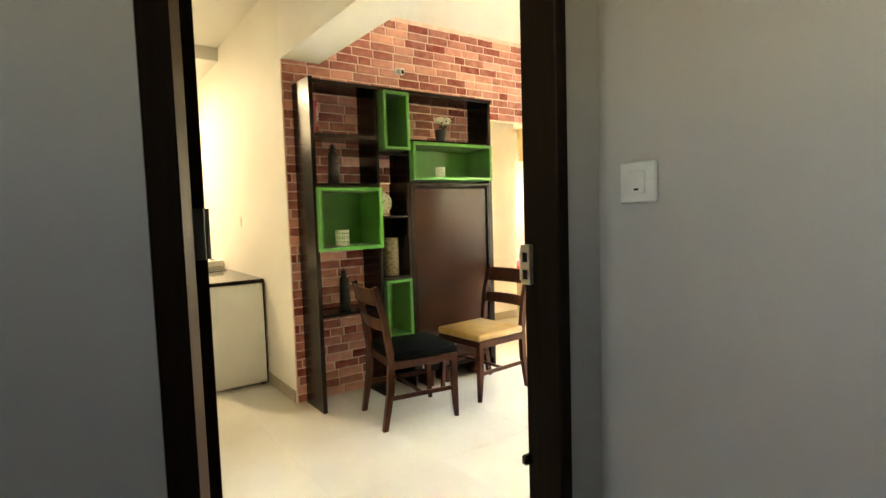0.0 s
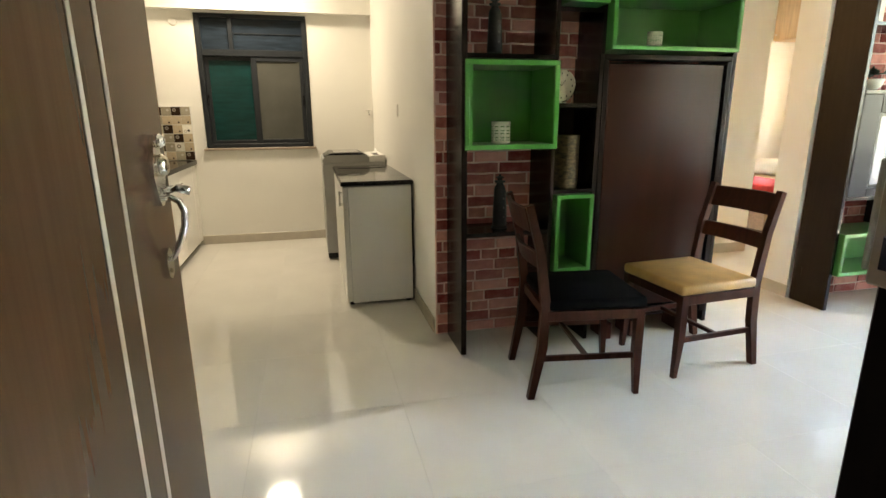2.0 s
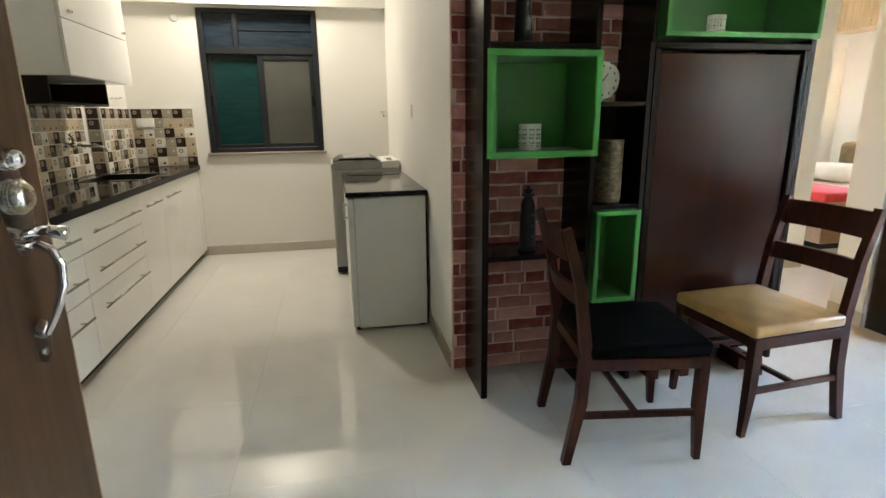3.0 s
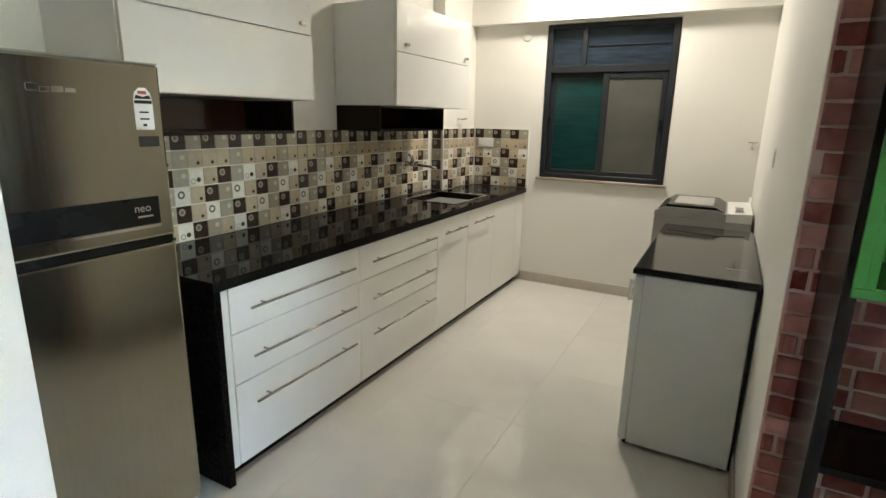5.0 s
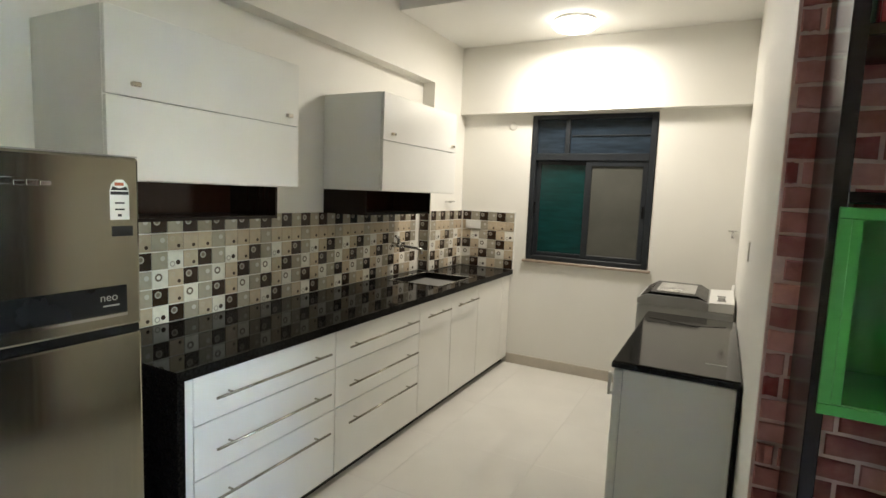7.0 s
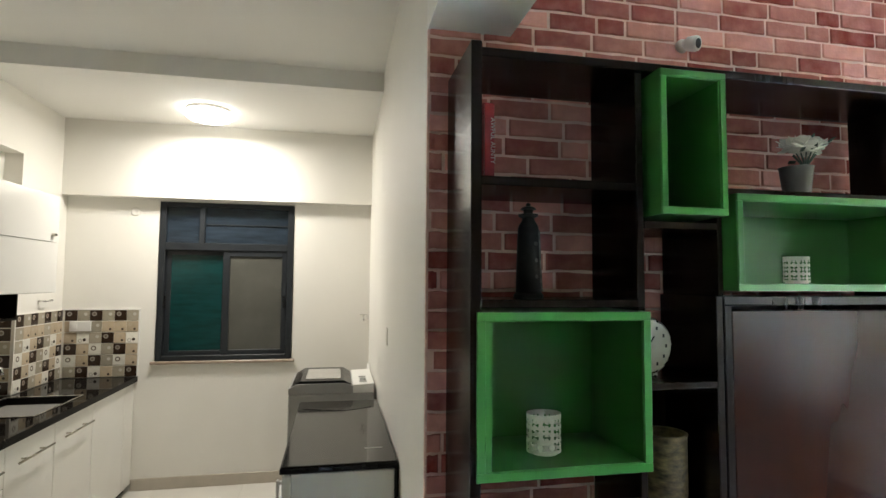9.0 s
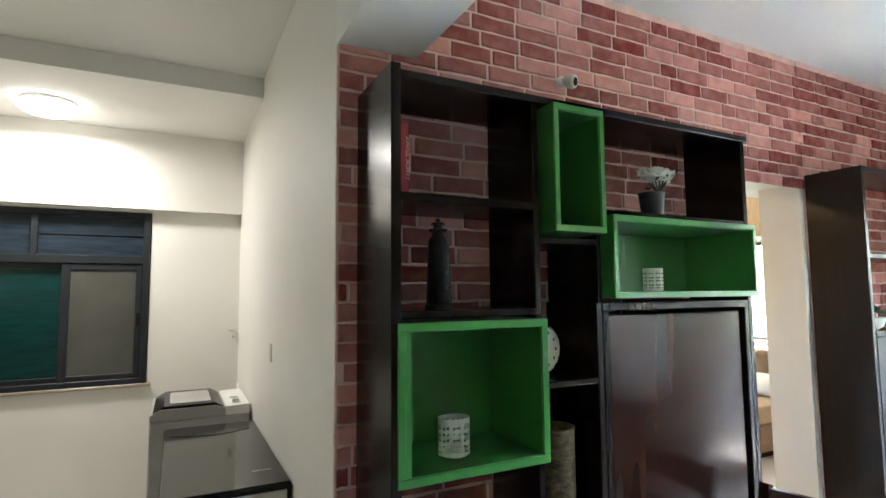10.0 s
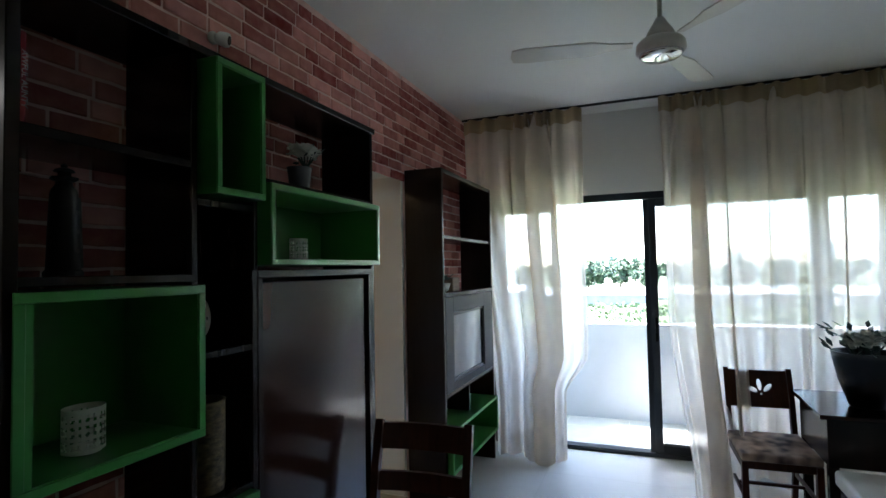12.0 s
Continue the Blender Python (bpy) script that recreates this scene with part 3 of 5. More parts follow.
niche(1.6145, 2.098, 1.113, 1.548, 3.464, 3.77, 0.026, 0.016)
niche(2.131, 2.344, 1.822, 2.240, 3.450, 3.77)
niche(2.370, 3.135, 1.606, 1.889, 3.448, 3.77)
niche(2.118, 2.336, 0.430, 0.864, 3.475, 3.75)

# ---- TV unit ----
tv = thing("tv_unit", (4.67, 3.64, 0), "tall espresso television unit with framed screen", "tv unit")
TF = 3.507
part("side_panel", box(4.108, TF, 0, 4.136, SB, 2.25, 0.002), ESP, tv)
part("side_panel", box(5.204, TF, 0, 5.232, SB, 2.25, 0.002), ESP, tv)
part("top_panel", box(4.136, TF, 2.222, 5.204, SB, 2.25, 0.002), ESP, tv)
part("shelf_board", box(4.136, TF + 0.01, 1.786, 5.204, SB, 1.808, 0.002), ESP, tv)
part("shelf_board", box(4.136, TF - 0.004, 1.395, 5.204, SB, 1.420, 0.002), ESP, tv)
part("shelf_board", box(4.136, TF, 0.738, 5.204, SB, 0.762, 0.002), ESP, tv)
part("back_panel", box(4.136, 3.755, 0.762, 5.204, SB, 1.395), ESP, tv)
part("divider", box(4.66, TF + 0.03, 0.530, 4.69, SB, 0.738, 0.002), ESP, tv)
GREYW = mat("grey_sheen_veneer", (0.030, 0.027, 0.028), 0.30, var=0.04, scale=5, stretch=(1, 9, 9), coat=0.0, rvar=0.006, spec=0.14)
sf = part("screen_frame", boxes([(4.138, TF - 0.002, 0.764, 4.285, TF + 0.03, 1.393), (4.985, TF - 0.002, 0.764, 5.202, TF + 0.03, 1.393), (4.285, TF - 0.002, 1.285, 4.985, TF + 0.03, 1.393), (4.285, TF - 0.002, 0.764, 4.985, TF + 0.03, 0.815)], 0.003), GREYW, tv)
part("bezel", boxes([(4.285, TF + 0.006, 0.815, 4.310, TF + 0.03, 1.285), (4.962, TF + 0.006, 0.815, 4.985, TF + 0.03, 1.285), (4.310, TF + 0.006, 1.262, 4.962, TF + 0.03, 1.285), (4.310, TF + 0.006, 0.815, 4.962, TF + 0.03, 0.838)], 0.002), BLACK, sf)
part("screen", box(4.310, TF + 0.016, 0.838, 4.962, TF + 0.03, 1.262), mat("dark_screen_glass", (0.10, 0.105, 0.115), 0.1, var=0.03, scale=2, coat=0.8), sf)
niche(4.14, 5.20, 0.245, 0.525, 3.475, 3.77)

# ---- kitchen base units ----
KF = -0.290


def bar_handle(y0, y1, z, parent, x=KF):
    """A straight steel bar pull on two posts."""
    b = tube([(x + 0.032, y0, z), (x + 0.032, y1, z)], 0.006)
    for yy in (y0 + 0.08, y1 - 0.08):
        tube([(x, yy, z), (x + 0.032, yy, z)], 0.0045, bm=b)
    return part("handle", b, STEEL, parent, "brushed steel bar handle", smooth=True)


# carcass greyed so that the gaps between the white fronts look shaded
CARC = mat("gap_shade_carcass", (0.20, 0.195, 0.18), 0.6, var=0.05, scale=8)


def base_unit(y0, y1, fronts, label):
    ob = thing("base_cabinet", ((KF - 0.3), (y0 + y1) / 2, 0), label, "cabinet", "kitchen base units")
    part("body", box(-0.925, y0 + 0.001, 0.05, KF - 0.026, y1 - 0.001, 0.826), CARC, ob)
    part("plinth", box(-0.925, y0 + 0.001, 0.0, KF - 0.045, y1 - 0.001, 0.05), BLACK, ob)
    for kind, a, b, za, zb, h0, h1, hz in fronts:
        f = part(kind, box(KF - 0.019, a + 0.0022, za + 0.0022, KF, b - 0.0022, zb - 0.0022, 0.0015), LAM, ob)
        if hz:
            bar_handle(h0, h1, hz, f)
    return ob


ds = [(0.632, 0.824, 0.728), (0.414, 0.632, 0.522), (0.055, 0.414, 0.318)]
base_unit(3.338, 4.205, [("drawer", 3.385, 4.205, a, b, 3.465, 4.135, h) for a, b, h in ds] + [("filler", 3.338, 3.385, 0.055, 0.824, 0, 0, 0)], "white gloss kitchen cabinet with three wide drawers")
base_unit(4.205, 5.050, [("drawer", 4.205, 5.050, a, b, 4.288, 4.985, h) for a, b, h in ds], "white gloss kitchen cabinet with three drawers")
base_unit(5.050, 5.505, [("door", 5.050, 5.505, 0.055, 0.824, 5.11, 5.44, 0.728)], "white gloss kitchen cabinet with one door")
base_unit(5.505, 5.975, [("door", 5.505, 5.975, 0.055, 0.824, 5.56, 5.92, 0.728)], "white gloss kitchen cabinet with one door")
base_unit(5.975, 6.682, [("door", 5.975, 6.50, 0.055, 0.824, 0, 0, 0), ("filler", 6.50, 6.682, 0.055, 0.824, 0, 0, 0)], "white gloss corner kitchen cabinet")
ct = thing("worktop", (-0.6, 5.0, 0.83), "polished black granite worktop with waterfall end", "worktop")
part("slab", plate([[(-0.928, 3.304), (-0.268, 3.304), (-0.268, 6.684), (-0.818, 6.684), (-0.818, 6.07), (-0.928, 6.07)], [(-0.80, 5.45), (-0.37, 5.45), (-0.37, 6.0), (-0.80, 6.0)]], 0.832, 0.872), GRAN, ct)
part("end_panel", box(-0.928, 3.304, 0.0, -0.268, 3.336, 0.8315, 0.002), GRAN, ct)
sk = thing("kitchen_sink", (-0.58, 5.72, 0.70), "stainless steel kitchen sink set in black worktop", "sink")
sb = boxes([(-0.80, 5.45, 0.70, -0.37, 6.0, 0.708), (-0.80, 5.45, 0.708, -0.792, 6.0, 0.868), (-0.378, 5.45, 0.708, -0.37, 6.0, 0.868), (-0.792, 5.45, 0.708, -0.378, 5.458, 0.868), (-0.792, 5.992, 0.708, -0.378, 6.0, 0.868)])
part("bowl", sb, mat("dark_sink_steel", (0.02, 0.019, 0.018), 0.35, metal=1.0, var=0.1, scale=20), sk)
part("rim", boxes([(-0.808, 5.442, 0.8725, -0.362, 5.455, 0.8755), (-0.808, 5.995, 0.8725, -0.362, 6.008, 0.8755), (-0.808, 5.455, 0.8725, -0.795, 5.995, 0.8755), (-0.375, 5.455, 0.8725, -0.362, 5.995, 0.8755)], 0.0015), CHROME, sk)
tp = thing("wall_tap", (XW, 5.66, 1.12), "chrome wall-mounted kitchen tap", "tap")
part("body", tube([(XW + 0.012, 5.66, 1.12), (XW + 0.09, 5.66, 1.12)], [0.022, 0.018], sides=12), CHROME, tp, smooth=True)
part("spout", tube([(XW + 0.085, 5.66, 1.12), (XW + 0.12, 5.67, 1.115), (XW + 0.21, 5.70, 1.105), (XW + 0.25, 5.71, 1.095), (XW + 0.255, 5.712, 1.06)], [0.012, 0.012, 0.011, 0.011, 0.011], sides=10), CHROME, tp, smooth=True)
part("lever", tube([(XW + 0.07, 5.66, 1.135), (XW + 0.07, 5.65, 1.18), (XW + 0.075, 5.60, 1.195)], [0.013, 0.014, 0.009], sides=10), CHROME, tp, smooth=True)


# ---- kitchen wall units ----
def wall_unit(y0, y1, z0, z1, zm, shelf_y0, shelf_y1):
    ob = thing("wall_cabinet", (-0.70, (y0 + y1) / 2, z0), "white gloss wall cabinet with two lift-up flaps", "cabinet", "kitchen wall units")
    part("body", box(-0.927, y0, z0, -0.484, y1, z1, 0.001), LAM, ob)
    for a, b in ((z0 + 0.002, zm - 0.0025), (zm + 0.0025, z1 - 0.001)):
        f = part("flap", box(-0.482, y0 + 0.001, a, -0.463, y1 - 0.001, b, 0.0015), LAM, ob)
        if a > zm - 0.1:
            for yy in (y0 + 0.10, y1 - 0.07):
                part("knob", box(-0.463, yy - 0.016, a + 0.035, -0.443, yy + 0.016, a + 0.052, 0.003), NICKEL, f, "small satin knob")
    o = thing("open_shelf", (-0.75, (shelf_y0 + shelf_y1) / 2, z0 - 0.165), "dark espresso open shelf below the wall cabinet", "shelf", "open shelves")
    part("board", box(-0.927, shelf_y0, z0 - 0.157, -0.59, shelf_y1, z0 - 0.142), ESP, o)
    # browner veneer on the back stands for the light that falls inside
    part("back", box(-0.927, shelf_y0 + 0.012, z0 - 0.142, -0.915, shelf_y1 - 0.012, z0 - 0.001), MAHO, o)
    for yy in (shelf_y0, shelf_y1 - 0.012):
        part("end_board", box(-0.927, yy, z0 - 0.142, -0.59, yy + 0.012, z0 - 0.001), ESP, o)
    return ob


wall_unit(3.195, 4.105, 1.542, 2.125, 1.832, 3.20, 4.095)
wall_unit(4.828, 5.810, 1.542, 2.140, 1.850, 4.835, 5.66)

# ---- refrigerator ----
fg = thing("refrigerator", (-0.60, 2.85, 0), "brushed steel two-door refrigerator with dark reflections", "refrigerator")
part("body", box(-0.90, 2.555, 0.03, -0.345, 3.185, 1.600, 0.006), GREYP, fg)
part("freezer_door", box(-0.343, 2.552, 1.078, -0.280, 3.188, 1.615, 0.008, seg=2), STEEL, fg)
part("fridge_door", box(-0.343, 2.552, 0.06, -0.280, 3.188, 1.052, 0.008, seg=2), STEEL, fg)
part("gasket", box(-0.343, 2.556, 1.0535, -0.288, 3.184, 1.0765), BLACK, fg)
part("top_cap", box(-0.90, 2.552, 1.6155, -0.285, 3.188, 1.620, 0.001), GREYP, fg)
cp = part("control_panel", box(-0.2798, 2.60, 1.125, -0.276, 3.14, 1.212, 0.001), BLACK, fg, "glossy black control strip")
part("trim_line", box(-0.2798, 2.60, 1.114, -0.275, 3.14, 1.123), CHROME, fg)
lb = part("energy_label", slab([(3.095, 1.42), (3.155, 1.42), (3.155, 1.51), (3.150, 1.53), (3.137, 1.545), (3.115, 1.545), (3.100, 1.53), (3.095, 1.51)], "x", -0.2798, -0.2785), WHITEP, fg, "white energy rating sticker")
part("label_band", boxes([(-0.2784, 3.097, 1.498, -0.278, 3.153, 1.508), (-0.2784, 3.11, 1.47, -0.278, 3.14, 1.475), (-0.2784, 3.11, 1.45, -0.278, 3.14, 1.455), (-0.2784, 3.118, 1.43, -0.278, 3.13, 1.438)]), DARKM, lb)
part("label_arc", slab([(3.0985, 1.512), (3.1515, 1.512), (3.146, 1.524), (3.125, 1.518), (3.104, 1.524)], "x", -0.2784, -0.278), DARKM, lb)
part("label_red", box(-0.2784, 3.110, 1.526, -0.278, 3.138, 1.536), mat("red_print", (0.45, 0.10, 0.04), 0.5), lb)
part("warranty_sticker", box(-0.2798, 3.10, 1.368, -0.2785, 3.165, 1.400), DARKM, fg, "dark gold-lettered sticker")
part("badge", boxes([(-0.2798, 2.815, 1.522, -0.278, 2.842, 1.541), (-0.2798, 2.846, 1.520, -0.278, 2.872, 1.533), (-0.2798, 2.876, 1.520, -0.278, 2.905, 1.536), (-0.2798, 2.909, 1.521, -0.278, 2.936, 1.533)], 0.0008), CHROME, fg, "small chrome maker's badge")


def word(text, m, size, material, parent, label=""):
    """Lettering as a mesh in the built-in font, in the pose m."""
    cu = bpy.data.curves.new("word", "FONT")
    cu.body, cu.size, cu.extrude, cu.align_x = text, size, 0.0003, "CENTER"
    tmp = new("tmp", cu)
    me = bpy.data.meshes.new_from_object(tmp.evaluated_get(bpy.context.evaluated_depsgraph_get()))
    bpy.data.objects.remove(tmp)
    bpy.data.curves.remove(cu)
    bm = bmesh.new()
    bm.from_mesh(me)
    bpy.data.meshes.remove(me)
    bmesh.ops.transform(bm, matrix=m, verts=bm.verts)
    return part("lettering", bm, material, parent, label)


word("neo", pose(-0.2755, 3.083, 1.168, 90, 0, 90), 0.036, CHROME, cp)
part("small_print", box(-0.2758, 3.065, 1.150, -0.2754, 3.115, 1.155), CHROME, cp)
word("6", pose(-0.2755, 2.70, 1.158, 90, 0, 90), 0.044, CHROME, cp)
part("small_print", box(-0.2758, 2.672, 1.143, -0.2754, 2.728, 1.148), CHROME, cp)

# ---- chest freezer and washing machine ----
fz = thing("chest_freezer", (1.27, 5.0, 0), "white chest freezer with grey glass lid", "freezer")
part("cabinet", box(1.0735, 4.42, 0.018, 1.497, 5.59, 0.832, 0.004, seg=2), APPW, fz)
fd = part("door", box(1.035, 4.418, 0.030, 1.0715, 5.592, 0.828, 0.007, seg=2), APPW, fz)
part("gasket", box(1.0716, 4.425, 0.034, 1.0734, 5.585, 0.824), GREYP, fz)
part("back_plate", box(1.4975, 4.424, 0.018, 1.508, 5.586, 0.832), BLACK, fz)
part("lid", box(1.026, 4.41, 0.836, 1.512, 5.60, 0.860, 0.004, seg=2), BLACK, fz)
part("lid_glass", box(1.032, 4.416, 0.8605, 1.508, 5.595, 0.866, 0.002), LIDG, fz)
part("handle_recess", slab([(1.06, 5.40), (1.30, 5.33), (1.38, 5.36), (1.46, 5.40)], "z", 0.8662, 0.8685), BLACK, fz)
part("badge", box(1.38, 4.60, 0.8662, 1.46, 4.612, 0.867), GREYP, fz)
part("handle", boxes([(1.010, 4.45, 0.700, 1.022, 4.475, 0.800), (1.022, 4.452, 0.705, 1.0345, 4.473, 0.718), (1.022, 4.452, 0.782, 1.0345, 4.473, 0.795)], 0.002), WHITEP, fd)
for xx in (1.07, 1.47):
    for yy in (4.46, 5.54):
        part("foot", lathe([(0.018, 0), (0.015, 0.019)], (xx, yy, 0), sides=12), BLACK, fz)
wm = thing("washing_machine", (1.2, 6.2, 0), "silver top-loading washing machine with dark lid", "washing machine")
part("cabinet", box(0.945, 5.72, 0.06, 1.50, 6.33, 0.885, 0.012, seg=2), GREYP, wm)
part("base", box(0.95, 5.73, 0.012, 1.495, 6.32, 0.0595, 0.004), BLACK, wm)
part("top_cover", slab([(0.945, 0.886), (1.36, 0.886), (1.36, 0.930), (1.30, 0.950), (1.00, 0.950), (0.945, 0.920)], "y", 5.725, 6.325), GREYP, wm)
part("lid", slab([(0.962, 0.932), (1.00, 0.9505), (1.31, 0.9505), (1.352, 0.938), (1.30, 0.968), (1.02, 0.968)], "y", 5.74, 6.29), BLACK, wm, "glossy black lid")
part("lid_window", slab([(1.05, 0.9685), (1.28, 0.9685), (1.28, 0.972), (1.05, 0.972)], "y", 5.80, 6.20), mat("pale_lid_window", (0.42, 0.41, 0.38), 0.12, var=0.05, scale=6, coat=0.5), wm)
part("control_panel", slab([(1.362, 0.886), (1.50, 0.886), (1.50, 0.945), (1.362, 0.938)], "y", 5.725, 6.325), WHITEP, wm, "white control strip")
part("dial", lathe([(0.022, 0.0), (0.020, 0.016)], (1.43, 5.86, 0.9415), sides=16), GREYP, wm)
for yy in (5.80, 5.98):
    part("button", box(1.405, yy, 0.943, 1.455, yy + 0.02, 0.948, 0.001), GREYP, wm)
hs = tube([(1.49, 6.34, 0.80), (1.498, 6.40, 0.86), (1.503, 6.46, 0.92), (1.508, 6.52, 0.95)], 0.012)
part("inlet_hose", hs, WHITEP, wm, smooth=True)

# ---- chairs ----
def dining_chair(label, pad, back="rails"):
    """Faces +x, its base at the origin."""
    ob = thing("dining_chair", (0, 0, 0), label, "chair", "dining chairs")
    W, D = 0.225, 0.255
    for s in (-1, 1):
        part("front_leg", slab_leg(D - 0.02, s * (W - 0.018), 0.43, 0.0), CHAIRW, ob)
        b = bmesh.new()
        prof = [(-0.275, 0.0), (-0.235, 0.25), (-0.225, 0.45), (-0.255, 0.70), (-0.308, 0.905), (-0.280, 0.915), (-0.218, 0.70), (-0.182, 0.45), (-0.192, 0.25), (-0.243, 0.0)]
        y0 = s * (W - 0.018)
        part("back_post", slab(prof, "y", y0 - 0.017, y0 + 0.017, b), CHAIRW, ob)
    for z0, z1 in (((0.790, 0.896), (0.625, 0.700)) if back == "rails" else ((0.60, 0.905),)):
        n = 9
        b = bmesh.new()
        xa, xb = -0.238 - (z0 - 0.70) * 0.26, -0.238 - (z1 - 0.70) * 0.26
        for k in range(n):
            ya, yb = -0.19 + 0.38 * k / n, -0.19 + 0.38 * (k + 1) / n
            ca, cb = (0.022 * (1 - (2 * q / 0.38) ** 2) for q in (ya, yb))
            vs = [b.verts.new(v) for v in ((xa - ca, ya, z0), (xa - cb, yb, z0), (xb - cb, yb, z1), (xb - ca, ya, z1), (xa - ca - 0.02, ya, z0), (xa - cb - 0.02, yb, z0), (xb - cb - 0.02, yb, z1), (xb - ca - 0.02, ya, z1))]
            for f in ((0, 1, 2, 3), (7, 6, 5, 4), (0, 4, 5, 1), (3, 2, 6, 7), (0, 3, 7, 4), (1, 5, 6, 2)):
                b.faces.new([vs[i] for i in f])
        bmesh.ops.remove_doubles(b, verts=b.verts, dist=0.0004)
        if back != "rails":
            b.free()
            b = petal_panel()
        part("back_rail", b, CHAIRW, ob)
    part("seat_rail", boxes([(-0.20, -W, 0.385, 0.245, -W + 0.024, 0.432), (-0.20, W - 0.024, 0.385, 0.245, W, 0.432), (0.222, -W + 0.024, 0.385, 0.246, W - 0.024, 0.432), (-0.205, -W + 0.036, 0.385, -0.185, W - 0.036, 0.432)], 0.002), CHAIRW, ob)
    for s in (-1, 1):
        part("side_stretcher", box(-0.215, s * (W - 0.018) - 0.009, 0.185, 0.225, s * (W - 0.018) + 0.009, 0.212, 0.002), CHAIRW, ob)
    part("cross_stretcher", box(-0.01, -W + 0.03, 0.189, 0.012, W - 0.03, 0.208, 0.002), CHAIRW, ob)
    b = box(-0.195, -W - 0.004, 0.434, 0.262, W + 0.004, 0.486, 0.016, seg=3)
    part("seat_cushion", b, pad, ob, smooth=True)
    return ob


def petal_panel():
    """A flat back panel with three petals and a dot cut through it, leaning back."""
    b = bmesh.new()
    loops = [[(-0.19, 0.645), (0.19, 0.645), (0.19, 0.895), (-0.19, 0.895)]]
    for ang, ln in ((-62, 0.085), (-8, 0.10), (46, 0.09)):
        a = radians(ang)
        pts = []
        for q in range(12):
            u = q / 12 * 2 * math.pi
            px, pz = 0.017 * math.sin(u), 0.062 + 0.042 * math.cos(u) * ln / 0.1
            pts.append((0.02 + px * math.cos(a) + pz * math.sin(a), 0.735 + pz * math.cos(a) - px * math.sin(a)))
        loops.append(pts)
    loops.append([(0.02 + 0.009 * math.cos(q), 0.735 + 0.009 * math.sin(q)) for q in (0, 1.05, 2.09, 3.14, 4.19, 5.24)])
    edges = []
    for pts in loops:
        vs = [b.verts.new((-0.238 - (z - 0.70) * 0.26, y, z)) for y, z in pts]
        edges += [b.edges.new((vs[k], vs[(k + 1) % len(vs)])) for k in range(len(vs))]
    bmesh.ops.triangle_fill(b, use_beauty=True, edges=edges)
    ex = bmesh.ops.extrude_face_region(b, geom=b.faces[:])
    bmesh.ops.translate(b, vec=(-0.02, 0, 0), verts=[g for g in ex["geom"] if isinstance(g, bmesh.types.BMVert)])
    return b


def slab_leg(x, y, z1, z0):
    """A square leg that tapers to the floor."""
    b = bmesh.new()
    a, c = 0.019, 0.012
    lo = [b.verts.new((x + 0.012 + i * c, y + j * c, z0)) for i, j in ((-1, -1), (1, -1), (1, 1), (-1, 1))]
    mid = [b.verts.new((x + i * a, y + j * a, z0 + 0.22)) for i, j in ((-1, -1), (1, -1), (1, 1), (-1, 1))]
    hi = [b.verts.new((x + i * a, y + j * a, z1)) for i, j in ((-1, -1), (1, -1), (1, 1), (-1, 1))]
    b.faces.new(lo[::-1]), b.faces.new(hi)
    for p, q in ((lo, mid), (mid, hi)):
        for k in range(4):
            b.faces.new((p[k], p[(k + 1) % 4], q[(k + 1) % 4], q[k]))
    return b


c1 = dining_chair("dark wooden dining chair with black upholstered seat", LEATH)
c1.matrix_basis = pose(2.060, 3.115, 0, 0, 0, -9)
c2 = dining_chair("dark wooden dining chair with gold satin seat", GOLD)
c2.matrix_basis = pose(2.775, 3.180, 0, 0, 0, 184)
PATT = mat("brown_patterned_upholstery", (0.045, 0.018, 0.016), 0.7, var=0.2, scale=13, col2=(0.42, 0.29, 0.21), detail=0.6)
c3 = dining_chair("dark chair with petal cut-outs and patterned seat", PATT, "panel")
c3.matrix_basis = pose(4.81, 1.585, 0, 0, 0, 182) @ Matrix.Diagonal((1.10, 0.92, 0.94, 1))

# ---- balcony doors ----
bd = thing("balcony_door", (XBAL + 0.05, 1.9, 0), "dark aluminium sliding balcony doors, one leaf open", "door", kind="structure")
part("frame", boxes([(XBAL + 0.01, -0.30, 2.14, XBAL + 0.11, 3.62, 2.20), (XBAL + 0.01, -0.30, 0.0, XBAL + 0.11, 3.62, 0.035), (XBAL + 0.01, 3.57, 0.035, XBAL + 0.11, 3.62, 2.14), (XBAL + 0.01, -0.30, 0.035, XBAL + 0.11, -0.25, 2.14)], 0.003), ALU, bd)


def leaf(y0, y1, x, name="sliding_leaf"):
    w = 0.06
    s = part(name, boxes([(x, y0, 0.036, x + 0.035, y0 + w, 2.138), (x, y1 - w, 0.036, x + 0.035, y1, 2.138), (x, y0 + w, 2.075, x + 0.035, y1 - w, 2.138), (x, y0 + w, 0.036, x + 0.035, y1 - w, 0.10)], 0.003), ALU, bd)
    g = part("pane", box(x + 0.014, y0 + w, 0.10, x + 0.020, y1 - w, 2.075), PANE, s)
    g.visible_shadow = False
    return s


lf = leaf(1.02, 2.26, XBAL + 0.015)
part("lock", box(XBAL - 0.002, 2.205, 0.95, XBAL + 0.014, 2.23, 1.15, 0.003), BLACK, lf)
leaf(1.05, 2.30, XBAL + 0.065)
# mostly unseen leaf; the opening is widened here for more daylight
leaf(-0.24, 1.04, XBAL + 0.065)
leaf(3.02, 3.56, XBAL + 0.065)

